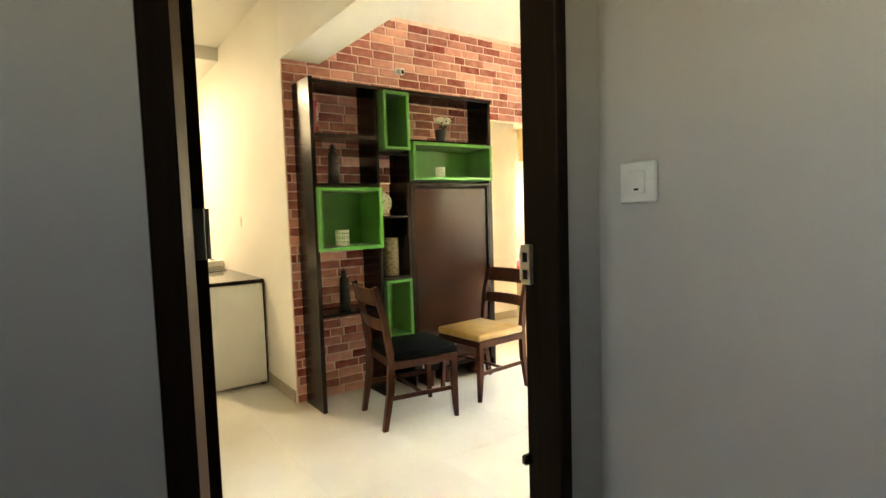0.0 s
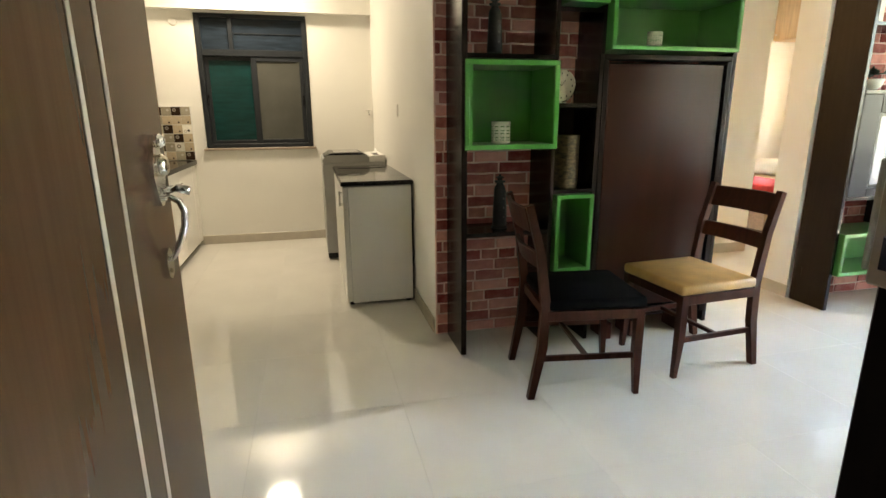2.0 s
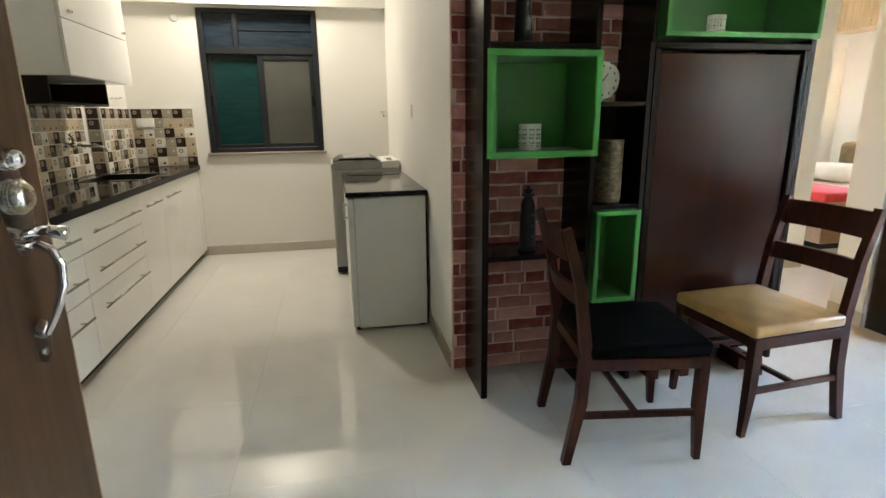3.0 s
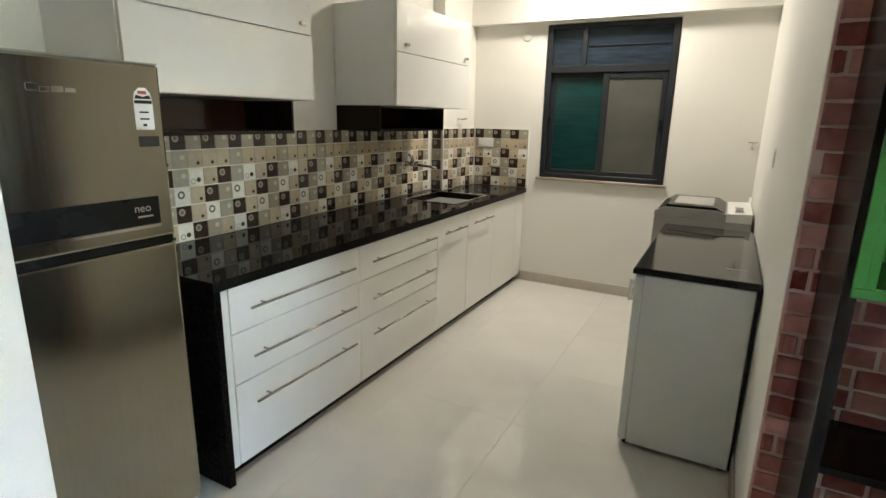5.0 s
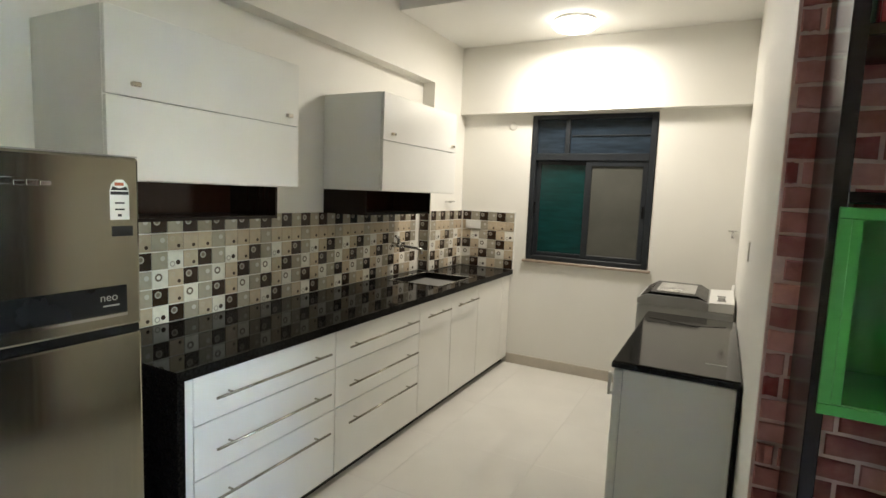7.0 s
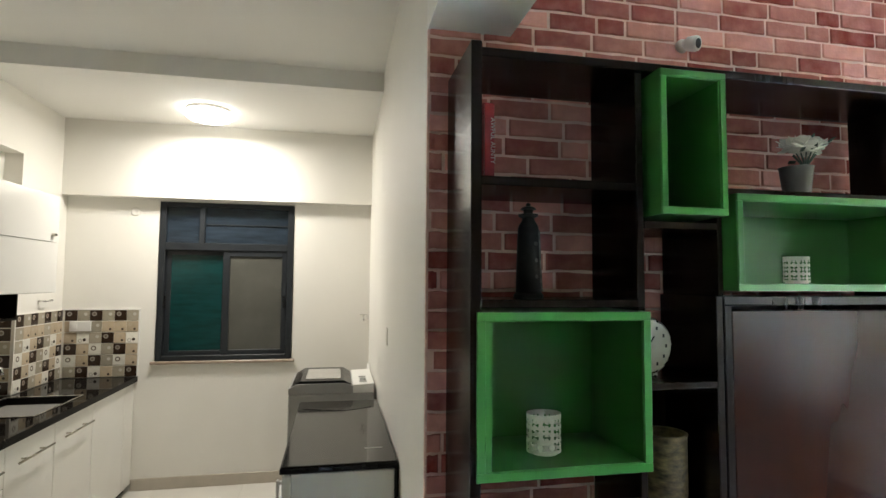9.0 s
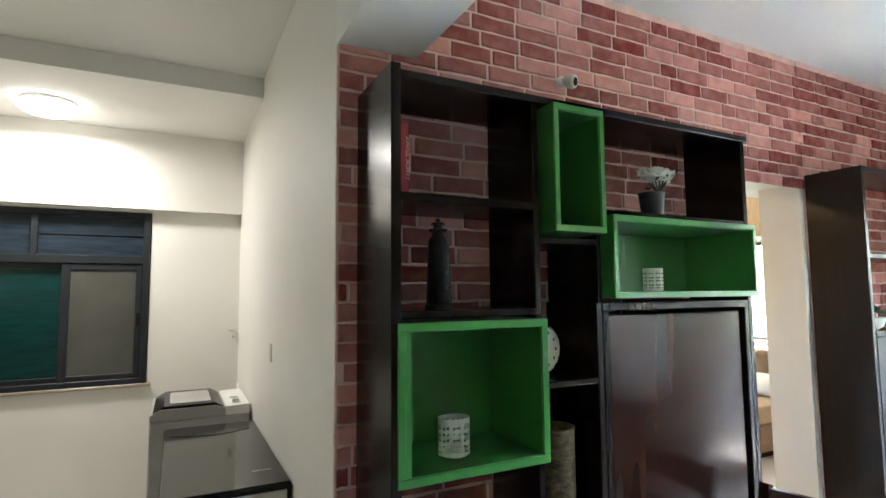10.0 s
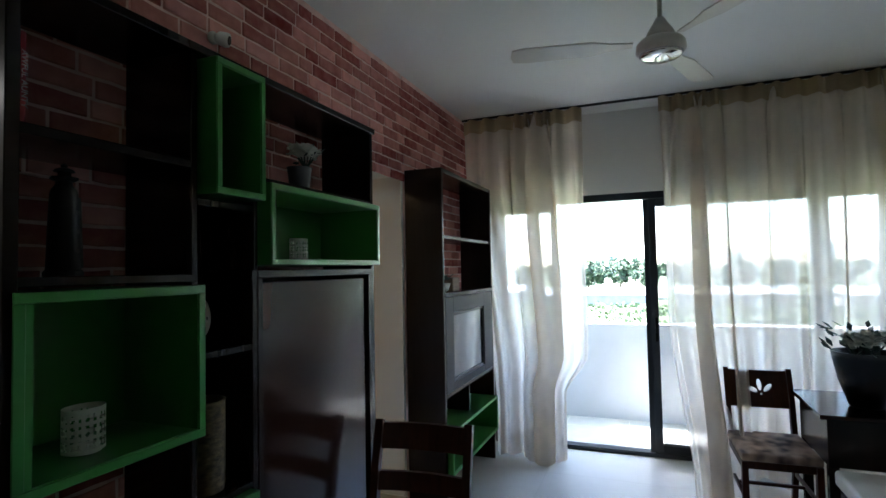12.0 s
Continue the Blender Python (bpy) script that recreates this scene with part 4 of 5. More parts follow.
# ---- curtains ----
def curtain(y0, y1, side, bulge, seed, label, gathers=()):
    """A pleated sheer: y range at the head; side(v, u) moves it along the wall, bulge(v, u) into the room.
    gathers are (u, width, strength) where the cloth is bunched into deep folds."""
    rng = random.Random(seed)
    ob = thing("curtain", (5.35, (y0 + y1) / 2, 0.0), label, "curtain", "sheer curtains")
    nu, nv = 360, 46
    ph = [rng.uniform(0, 6.28) for _ in range(4)]
    pleats = abs(y1 - y0) / 0.115
    bunch = [0.35 + sum(g[2] * math.exp(-((i / nu - g[0]) / g[1]) ** 2) for g in gathers) for i in range(nu + 1)]
    us, tot = [0.0], 0.0
    for i in range(nu):
        tot += 1.0 + 0.8 * bunch[i]
        us.append(tot)
    us = [q / tot for q in us]
    grid = []
    b = bmesh.new()
    for j in range(nv + 1):
        v = j / nv
        row = []
        for i in range(nu + 1):
            u = i / nu
            y = y0 + (y1 - y0) * u
            head = math.exp(-v * 10)
            f = us[i] * pleats * 6.28
            crisp = math.sin(f + ph[0] + 0.5 * math.sin(f * 0.37 + ph[1]))
            crisp = crisp * (1.35 - 0.35 * crisp * crisp)
            a1 = 0.030 * crisp * (0.6 + 0.8 * bunch[i])
            a2 = (0.050 + 0.02 * v) * bunch[i] * math.sin(f * 0.43 + ph[2] + 0.7 * math.sin(v * 2.5 + ph[3])) + 0.018 * math.sin(f * 0.21 + ph[3] + v * 2.0)
            x = 5.35 + a1 * (1 - 0.25 * head) + a2 * (1 - head) + bulge(v, u)
            y += side(v, u) + 0.050 * bunch[i] * (1 - head) * math.sin(f * 0.5 + ph[1] + v * 1.3)
            row.append(b.verts.new((x, y, ZC - 0.02 - (ZC - 0.035) * v)))
        grid.append(row)
    for r, s in zip(grid, grid[1:]):
        for k in range(nu):
            b.faces.new((r[k], r[k + 1], s[k + 1], s[k]))
    part("cloth", b, SHEER, ob, smooth=True)
    hb = bmesh.new()
    vs = []
    for z in (ZC - 0.018, ZC - 0.135):
        row = []
        for i in range(nu + 1):
            f = us[i] * pleats * 6.28
            row.append(hb.verts.new((5.325 + 0.036 * math.sin(f + ph[0] + 0.5 * math.sin(f * 0.37 + ph[1])), y0 + (y1 - y0) * i / nu, z)))
        vs.append(row)
    for k in range(nu):
        hb.faces.new((vs[0][k], vs[0][k + 1], vs[1][k + 1], vs[1][k]))
    part("heading", hb, HEAD, ob, "pinch-pleated heading tape", smooth=True)
    return ob


def hump(q, lo, hi):
    """0 below lo, 1 above hi, smooth between."""
    q = min(1.0, max(0.0, (q - lo) / (hi - lo)))
    return q * q * (3 - 2 * q)


# heading tape darker than the cloth: its pleat shadow is put into the colour
HEAD = sheer("shadowed_curtain_heading", (0.50, 0.40, 0.26), 0.02)
curtain(3.775, 2.742, lambda v, u: -0.24 * hump(v, 0.1, 0.9) * (1 - u) + u * u * (0.19 * hump(v, 0.70, 0.82) - 0.02 * hump(v, 0.4, 0.65)),
        lambda v, u: -0.05 * v * v - 0.05 * hump(u, 0.7, 1.0) * hump(v, 0.5, 0.7) * (1 - hump(v, 0.72, 0.85)), 3,
        "sheer cream curtain gathered beside the balcony door", ((0.62, 0.17, 1.5),))
curtain(2.157, 0.55, lambda v, u: -0.13 * hump(v, 0.55, 1.0) * (1 - hump(u, 0.0, 0.3)),
        lambda v, u: -0.56 * max(0, (v - 0.22) / 0.78) ** 1.5 * (1 - hump(u, 0.315, 0.365)), 5,
        "sheer cream curtain billowing into the room", ((0.17, 0.09, 1.5), (0.50, 0.05, 1.1), (0.70, 0.04, 0.9), (0.88, 0.06, 1.1)))
# unseen curtain, added to soften daylight from the widened opening
curtain(0.55, -0.35, lambda v, u: -0.03 * v * (1 - u), lambda v, u: -0.03 * v, 9, "sheer cream curtain hanging straight, added out of view", ((0.4, 0.1, 0.8),))
rod = thing("curtain_track", (5.33, 1.6, ZC - 0.02), "slim dark curtain track under the ceiling", "curtain track")
part("track", box(5.325, -0.40, ZC - 0.017, 5.345, 3.78, ZC - 0.001, 0.002), DARKM, rod)

# ---- ceiling fan ----
fn = thing("ceiling_fan", (3.45, 2.175, 2.45), "cream ceiling fan with three blades", "ceiling fan")
CREAMP = mat("cream_enamel", (0.62, 0.58, 0.50), 0.3, var=0.05, scale=12)
part("canopy", lathe([(0.06, -0.001), (0.055, -0.03), (0.02, -0.06)], (3.45, 2.175, ZC), sides=20), CREAMP, fn, smooth=True)
part("down_rod", tube([(3.45, 2.175, ZC - 0.05), (3.45, 2.175, 2.66)], 0.011), CREAMP, fn, smooth=True)
part("rod_cover", lathe([(0.018, 0.0), (0.035, -0.03), (0.060, -0.07), (0.066, -0.09)], (3.45, 2.175, 2.69), sides=20), CREAMP, fn, smooth=True)
part("motor", lathe([(0.04, 0.0), (0.090, -0.012), (0.105, -0.03), (0.107, -0.06), (0.095, -0.072), (0.04, -0.09)], (3.45, 2.175, 2.600), sides=32), CREAMP, fn, smooth=True)
part("bottom_plate", lathe([(0.094, 0.0), (0.08, -0.014), (0.03, -0.020)], (3.45, 2.175, 2.5245), sides=32), CHROME, fn, smooth=True)
for k in range(3):
    a = 100 + 120 * k
    b = slab([(0.12, -0.018), (0.22, -0.03), (0.30, -0.058), (0.60, -0.062), (0.66, -0.05), (0.67, 0.0), (0.66, 0.05), (0.60, 0.062), (0.30, 0.058), (0.22, 0.03), (0.12, 0.018)], "z", -0.003, 0.003)
    bmesh.ops.transform(b, matrix=pose(3.45, 2.175, 2.578, 0, 0, a) @ pose(0, 0, 0, 8), verts=b.verts)
    part("blade", b, CREAMP, fn)

# ---- kitchen ceiling lamp ----
kl = thing("ceiling_lamp", (0.31, 6.15, 2.86), "round frosted kitchen ceiling lamp, lit", "ceiling lamp")
part("rim", lathe([(0.150, 0.0), (0.158, -0.02), (0.150, -0.024)], (0.31, 6.15, 2.859), sides=36), WHITEP, kl, smooth=True)
part("diffuser", lathe([(0.160, -0.012), (0.170, -0.03), (0.14, -0.054), (0.05, -0.064), (0.01, -0.065)], (0.31, 6.15, 2.845), sides=36), glow("lamp_glow", (1.0, 0.94, 0.84), 0.11), kl, smooth=True)


# fixture added for the passage lamp, hidden behind the brick wall
dn = thing("downlight", (2.60, 4.5, 2.44), "small warm downlight added unseen in the passage ceiling, lit", "downlight")
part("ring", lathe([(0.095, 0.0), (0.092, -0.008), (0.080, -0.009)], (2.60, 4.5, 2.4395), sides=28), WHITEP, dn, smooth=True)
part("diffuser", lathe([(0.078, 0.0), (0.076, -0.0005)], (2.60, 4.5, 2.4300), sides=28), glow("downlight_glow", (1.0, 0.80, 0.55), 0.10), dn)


# ---- small things on the shelves ----
def votive(x, y, z, r, h):
    """An oval cream cup with cut-out flowers."""
    ob = thing("candle_cup", (x, y, z), "cream ceramic candle cup with cut-out flower pattern", "candle holder", "cut-out candle cups")
    nu, nv = 72, 24
    b = bmesh.new()
    g = [[b.verts.new((x + r * 1.12 * math.cos(2 * math.pi * i / nu), y + r * 0.9 * math.sin(2 * math.pi * i / nu), z + 0.004 + (h - 0.004) * j / nv)) for i in range(nu)] for j in range(nv + 1)]
    for j in range(nv):
        for i in range(nu):
            u, v = (i % 8) - 3.5, (j % 8) - 3.5
            d, a = math.hypot(u, v), math.atan2(v, u)
            if 2 <= j < nv - 3 and 1.0 < d < 3.6 and abs(math.sin(2 * a)) > 0.55:
                continue
            b.faces.new((g[j][i], g[j][(i + 1) % nu], g[j + 1][(i + 1) % nu], g[j + 1][i]))
    bmesh.ops.solidify(b, geom=b.faces[:], thickness=0.004)
    part("shell", b, CERAM, ob)
    part("base", lathe([(r * 0.88, 0.0), (r * 0.88, 0.006)], (x, y, z), sides=28), CERAM, ob)
    return ob


votive(1.834, 3.59, 1.1395, 0.045, 0.112)
votive(2.712, 3.59, 1.6285, 0.037, 0.088)


def lantern(x, y, z, h):
    ob = thing("lighthouse_ornament", (x, y, z), "black metal lighthouse-shaped ornament", "ornament", "lighthouse ornaments")
    part("base", lathe([(0.044, 0), (0.044, 0.010), (0.039, 0.016)], (x, y, z), sides=16), DARKM, ob)
    part("tower", lathe([(0.038, 0.016), (0.035, h * 0.40), (0.031, h * 0.72), (0.028, h * 0.76), (0.019, h * 0.81), (0.018, h * 0.84)], (x, y, z), sides=16), DARKM, ob, smooth=True)
    part("gallery", lathe([(0.022, h * 0.84), (0.031, h * 0.855), (0.031, h * 0.875), (0.022, h * 0.88)], (x, y, z), sides=8), DARKM, ob)
    part("lamp_room", lathe([(0.015, h * 0.88), (0.015, h * 0.925)], (x, y, z), sides=8), mat("smoked_glass", (0.03, 0.028, 0.025), 0.1), ob)
    part("cap", lathe([(0.024, h * 0.925), (0.020, h * 0.945), (0.006, h * 0.965), (0.008, h * 0.98), (0.002, h)], (x, y, z), sides=12), DARKM, ob)
    for k in range(3):
        part("porthole", lathe([(0.006, 0.0), (0.0065, 0.003), (0.004, 0.004)], (x + 0.012, y - 0.031 + 0.0012 * k, z + h * (0.22 + 0.17 * k)), axis="y", sides=10), mat("dull_pewter", (0.10, 0.095, 0.09), 0.4, var=0.2, scale=40), ob)
    part("rope_strip", tube([(x + 0.034, y - 0.019, z + 0.02), (x + 0.027, y - 0.017, z + h * 0.7)], 0.0035), mat("grey_rope", (0.12, 0.115, 0.10), 0.8, var=0.5, scale=60), ob)
    return ob


lantern(1.80, 3.62, 1.5805, 0.285)
lantern(1.845, 3.62, 0.6745, 0.30)

bk = thing("book", (1.675, 3.62, 1.917), "red hardback book with white spine lettering", "book")
part("cover", boxes([(1.641, 3.560, 1.9175, 1.645, 3.700, 2.140), (1.672, 3.560, 1.9175, 1.676, 3.700, 2.140), (1.645, 3.556, 1.9175, 1.672, 3.560, 2.140)], 0.001), mat("red_book_cloth", (0.30, 0.012, 0.018), 0.5, var=0.15, scale=30), bk)
part("pages", box(1.6455, 3.5605, 1.922, 1.6715, 3.695, 2.135), mat("paper", (0.70, 0.66, 0.55), 0.8), bk)
word("AWFUL AUNTY", pose(1.664, 3.5555, 2.03, 90, 90, 0), 0.019, WHITEP, bk)
bk2 = thing("book", (1.632, 3.62, 1.917), "dark green hardback book", "book")
part("cover", box(1.616, 3.566, 1.9175, 1.639, 3.70, 2.125, 0.002), mat("green_book_cloth", (0.03, 0.10, 0.06), 0.5, var=0.15, scale=30), bk2)

ck = thing("table_clock", (2.174, 3.60, 1.343), "round white-faced table clock", "clock")
part("case", lathe([(0.082, 0.0), (0.088, 0.012), (0.088, 0.035), (0.080, 0.040)], (2.174, 3.640, 1.435), axis="y", sides=36), NICKEL, ck, smooth=True)
fc = part("dial", lathe([(0.079, 0.0), (0.079, 0.003)], (2.174, 3.5985, 1.435), axis="y", sides=36), mat("aged_cream_dial", (0.60, 0.55, 0.43), 0.4, var=0.06, scale=15), ck)
for k in range(12):
    a = radians(30 * k)
    part("hour_mark", box(2.174 + 0.062 * math.sin(a) - 0.003, 3.5945, 1.435 + 0.062 * math.cos(a) - 0.005, 2.174 + 0.062 * math.sin(a) + 0.003, 3.5952, 1.435 + 0.062 * math.cos(a) + 0.005), DARKM, fc)
for a, ln in ((35, 0.036), (-62, 0.055)):
    part("clock_hand", tube([(2.174, 3.593, 1.435), (2.174 + ln * math.sin(radians(a)), 3.593, 1.435 + ln * math.cos(radians(a)))], 0.002, sides=6), DARKM, fc)
part("foot", box(2.14, 3.60, 1.3435, 2.21, 3.65, 1.353, 0.002), NICKEL, ck)

WOVEN = mat("woven_bark", (0.060, 0.039, 0.014), 0.7, var=0.5, scale=30, bump=0.9, bscale=40, stretch=(1, 1, 2.2), col2=(0.12, 0.082, 0.032))
solo("woven_vase", lathe([(0.064, 0.0), (0.068, 0.02), (0.068, 0.275), (0.071, 0.285), (0.060, 0.285), (0.058, 0.03)], (2.222, 3.60, 0.8905), sides=28), WOVEN, "tall brown woven-textured vase on the shelf", "vase", smooth=True)


def bouquet(parent, centre, spread, n, leaf_mat, petal_mat, seed, size, up=1.0, leaves=2.0, long=1.0):
    """Flower heads of petals and loose leaves round a centre; each bloom is a part."""
    rng = random.Random(seed)
    for k in range(n):
        a, r = rng.uniform(0, 6.28), spread * math.sqrt(rng.random())
        c = Vector(centre) + Vector((r * math.cos(a), r * math.sin(a), rng.uniform(0, 0.55) * spread * up))
        b = bmesh.new()
        for ring, (m, tilt, ln) in enumerate(((5, 20, 1.0), (5, 45, 0.8), (4, 70, 0.55))):
            for q in range(m):
                pet = slab([(0, -0.12), (0.45, -0.42), (0.95, -0.22), (1.05, 0), (0.95, 0.22), (0.45, 0.42), (0, 0.12)], "z", -0.02, 0.02)
                bmesh.ops.transform(pet, matrix=Matrix.Translation(c) @ pose(0, 0, 0, rng.uniform(-35, 35), rng.uniform(-35, 35), 0) @ pose(0, 0, 0.1 * size * ring, 0, 0, 360 / m * q + 20 * ring) @ pose(0, 0, 0, 0, -tilt, 0) @ Matrix.Diagonal((size * ln, size * ln, size * ln, 1)), verts=pet.verts)
                join(b, pet)
        part("bloom", b, petal_mat, parent)
    b = bmesh.new()
    for k in range(int(n * leaves)):
        a, r = rng.uniform(0, 6.28), spread * (0.5 + 0.75 * rng.random())
        c = Vector(centre) + Vector((r * math.cos(a), r * math.sin(a), rng.uniform(-0.35, 0.75) * spread * up))
        lf_ = slab([(0, -0.06), (0.5, -0.25), (1.1, 0), (0.5, 0.25), (0, 0.06)], "z", -0.015, 0.015)
        bmesh.ops.transform(lf_, matrix=Matrix.Translation(c) @ pose(0, 0, 0, rng.uniform(-40, 40), rng.uniform(-60, 10), math.degrees(a)) @ Matrix.Diagonal((size * 1.5 * long, size * 1.1, size, 1)), verts=lf_.verts)
        join(b, lf_)
    part("foliage", b, leaf_mat, parent)
    b = bmesh.new()
    for k in range(n):
        a = 6.28 * k / n
        tube([Vector(centre) - Vector((0, 0, spread * 0.9)), Vector(centre) + Vector((spread * 0.6 * math.cos(a), spread * 0.6 * math.sin(a), 0))], size * 0.06, bm=b, sides=5)
    part("stems", b, leaf_mat, parent)


LEAF = mat("dark_leaf", (0.030, 0.060, 0.035), 0.5, var=0.35, scale=30)
PETAL = mat("ivory_petal", (0.78, 0.75, 0.64), 0.6, var=0.12, scale=30)
TEALP = mat("blue_green_petal", (0.24, 0.32, 0.29), 0.6, var=0.3, scale=30, col2=(0.60, 0.60, 0.48))
pp = thing("flower_pot", (2.735, 3.60, 1.914), "small grey pot of cream artificial flowers", "potted plant")
part("pot", lathe([(0.036, 0.0), (0.040, 0.01), (0.050, 0.095), (0.053, 0.10), (0.046, 0.10), (0.042, 0.07)], (2.735, 3.60, 1.9145), sides=24), mat("charcoal_pot", (0.06, 0.058, 0.056), 0.5, var=0.15, scale=20), pp, smooth=True)
bouquet(pp, (2.745, 3.575, 2.055), 0.055, 14, LEAF, PETAL, 4, 0.040, leaves=0.6, long=0.5)

sl = thing("wall_spotlight", (2.453, 3.78, 2.46), "white adjustable wall spotlight on the brick", "spotlight")
part("base", lathe([(0.024, 0.0), (0.024, 0.012), (0.014, 0.018)], (2.447, 3.783, 2.482), axis="y", sides=20), WHITEP, sl, smooth=True)
hd = tube([(2.447, 3.766, 2.482), (2.453, 3.752, 2.479), (2.465, 3.730, 2.472), (2.469, 3.722, 2.470)], [0.014, 0.025, 0.028, 0.026], sides=18)
part("head", hd, WHITEP, sl, smooth=True)
part("lens", tube([(2.4694, 3.7212, 2.4698), (2.4704, 3.7192, 2.4694)], 0.017, sides=18), BLACK, sl)

# things on the TV unit
pb = thing("plant_bowl", (4.30, 3.60, 1.42), "white bowl with dark green succulent", "potted plant")
part("bowl", lathe([(0.03, 0.0), (0.055, 0.02), (0.070, 0.065), (0.064, 0.065), (0.05, 0.025)], (4.27, 3.59, 1.4205), sides=24), CERAM, pb, smooth=True)
bouquet(pb, (4.27, 3.59, 1.50), 0.045, 6, LEAF, LEAF, 8, 0.035)
solo("wooden_block", box(4.46, 3.57, 1.4205, 4.60, 3.64, 1.52, 0.006), mat("raw_wood", (0.26, 0.17, 0.10), 0.6, var=0.3, scale=8, stretch=(1, 8, 8)), "small carved wooden block ornament", "ornament")
solo("small_frame", box(4.20, 3.60, 1.8085, 4.29, 3.615, 1.96, 0.003), WHITEP, "small white picture frame on the shelf", "picture frame")

# kitchen switches and fittings
for nm, b0, lab in (("wall_switch", (1.5115, 5.01, 1.28, 1.5175, 5.09, 1.37), "white switch plate on the kitchen wall"),):
    ob = thing(nm, (1.517, 5.05, 1.32), lab, "switch")
    part("plate", box(*b0), WALL, ob)
    part("rocker", box(1.5102, 5.035, 1.30, 1.5112, 5.065, 1.35), WALL, ob)
so = thing("wall_socket", (-0.68, YW, 1.26), "white double socket on the tiled splashback", "socket")
part("plate", box(-0.755, YW - 0.024, 1.225, -0.605, YW - 0.0125, 1.305, 0.003), WHITEP, so)
part("rocker", box(-0.74, YW - 0.027, 1.245, -0.70, YW - 0.0245, 1.285, 0.001), WHITEP, so)
vc = thing("vent_cap", (-0.335, YW, 2.165), "round white pipe cap above the window", "vent cap")
part("cap", lathe([(0.036, 0.0), (0.036, 0.004), (0.030, 0.007), (0.012, 0.007)], (-0.335, YW, 2.165), axis="y", sides=22), WALL, vc, smooth=True)
wt = thing("washing_tap", (1.50, 6.66, 1.33), "small chrome tap on the wall", "tap")
part("spout", tube([(1.47, YW, 1.33), (1.47, 6.60, 1.33), (1.47, 6.575, 1.30)], 0.010), CHROME, wt, smooth=True)
part("handle", box(1.44, 6.625, 1.342, 1.50, 6.645, 1.352, 0.003), CHROME, wt)
pv = thing("pipe_valve", (-0.80, 6.35, 1.46), "small chrome valve above the tiles", "valve")
part("stem", tube([(-0.82, 6.35, 1.47), (-0.77, 6.35, 1.47), (-0.765, 6.42, 1.475)], 0.007), CHROME, pv, smooth=True)

# ---- desk by the balcony ----
dk = thing("side_desk", (4.75, 0.95, 0), "dark mahogany side desk beside the balcony", "desk")
part("desktop", box(4.36, 0.30, 0.725, 5.02, 1.42, 0.750, 0.004), MAHO, dk)
part("apron", box(4.40, 0.34, 0.46, 4.98, 1.38, 0.724, 0.003), ESP, dk)
for x in (4.40, 4.93):
    for y in (0.34, 1.33):
        part("leg", box(x, y, 0.0, x + 0.05, y + 0.05, 0.459, 0.003), ESP, dk)
vs_ = thing("flower_vase", (4.62, 1.14, 0.75), "dark tapered vase of cream and teal artificial flowers", "vase")
part("vase", lathe([(0.075, 0.0), (0.085, 0.01), (0.13, 0.15), (0.155, 0.28), (0.160, 0.315), (0.148, 0.315), (0.12, 0.15)], (4.62, 1.13, 0.7505), sides=28), mat("dark_ribbed_vase", (0.010, 0.013, 0.017), 0.35, var=0.3, scale=8, bump=0.4, bscale=30), vs_, smooth=True)
bouquet(vs_, (4.62, 1.13, 1.10), 0.15, 15, mat("deep_green_leaf", (0.02, 0.05, 0.04), 0.5, var=0.4, scale=20), TEALP, 12, 0.058, leaves=3.0, long=0.7)
ot = thing("padded_bench", (4.0, 1.0, 0), "low dark bench with cream cushion", "bench")
part("cushion", box(3.55, 0.45, 0.42, 4.26, 1.395, 0.50, 0.02, seg=3), mat("cream_leatherette", (0.55, 0.52, 0.44), 0.5, var=0.06, scale=8, bump=0.1), ot, smooth=True)
part("frame", box(3.57, 0.47, 0.30, 4.24, 1.375, 0.419, 0.003), ESP, ot)
for x in (3.58, 4.19):
    for y in (0.48, 1.32):
        part("leg", box(x, y, 0.0, x + 0.045, y + 0.045, 0.299, 0.003), ESP, ot)

# ---- bedroom seen through the doorway ----
TANW = mat("honey_wardrobe_laminate", (0.54, 0.39, 0.23), 0.35, var=0.15, scale=4, stretch=(8, 8, 0.8))
wb = thing("loft_cabinet", (7.4, 6.2, 2.26), "honey-coloured laminate loft cabinet above the bedroom window", "cabinet")
part("body", box(7.22, 5.2, 2.26, 7.595, 7.38, 2.855, 0.004), TANW, wb)
for k in range(4):
    d = part("door", box(7.20, 5.21 + 0.545 * k, 2.27, 7.219, 5.745 + 0.545 * k, 2.845, 0.002), TANW, wb)
    part("knob", lathe([(0.012, 0.0), (0.009, -0.018)], (7.1995, 5.70 + 0.545 * k, 2.34), axis="x", sides=12), NICKEL, d)
bwn = thing("window_2", (7.65, 6.27, 1.0), "bright bedroom window with horizontal grille bars", "window", kind="structure")
part("frame", boxes([(7.62, 5.855, 1.005, 7.68, 5.90, 2.235), (7.62, 6.75, 1.005, 7.68, 6.795, 2.235), (7.62, 5.90, 1.005, 7.68, 6.75, 1.05), (7.62, 5.90, 2.19, 7.68, 6.75, 2.235), (7.62, 6.16, 1.05, 7.68, 6.20, 2.19)], 0.003), ALU, bwn)
for y0, y1 in ((5.90, 6.16), (6.20, 6.75)):
    g = part("pane", box(7.655, y0, 1.05, 7.661, y1, 2.19), PANE, bwn)
    g.visible_shadow = False
for k in range(3):
    part("grille_bar", tube([(7.61, 5.86, 1.34 + 0.29 * k), (7.61, 6.79, 1.34 + 0.29 * k)], 0.007), ALU, bwn)
part("sill", box(7.52, 5.80, 0.955, 7.615, 6.85, 0.998, 0.004), TANW, bwn)
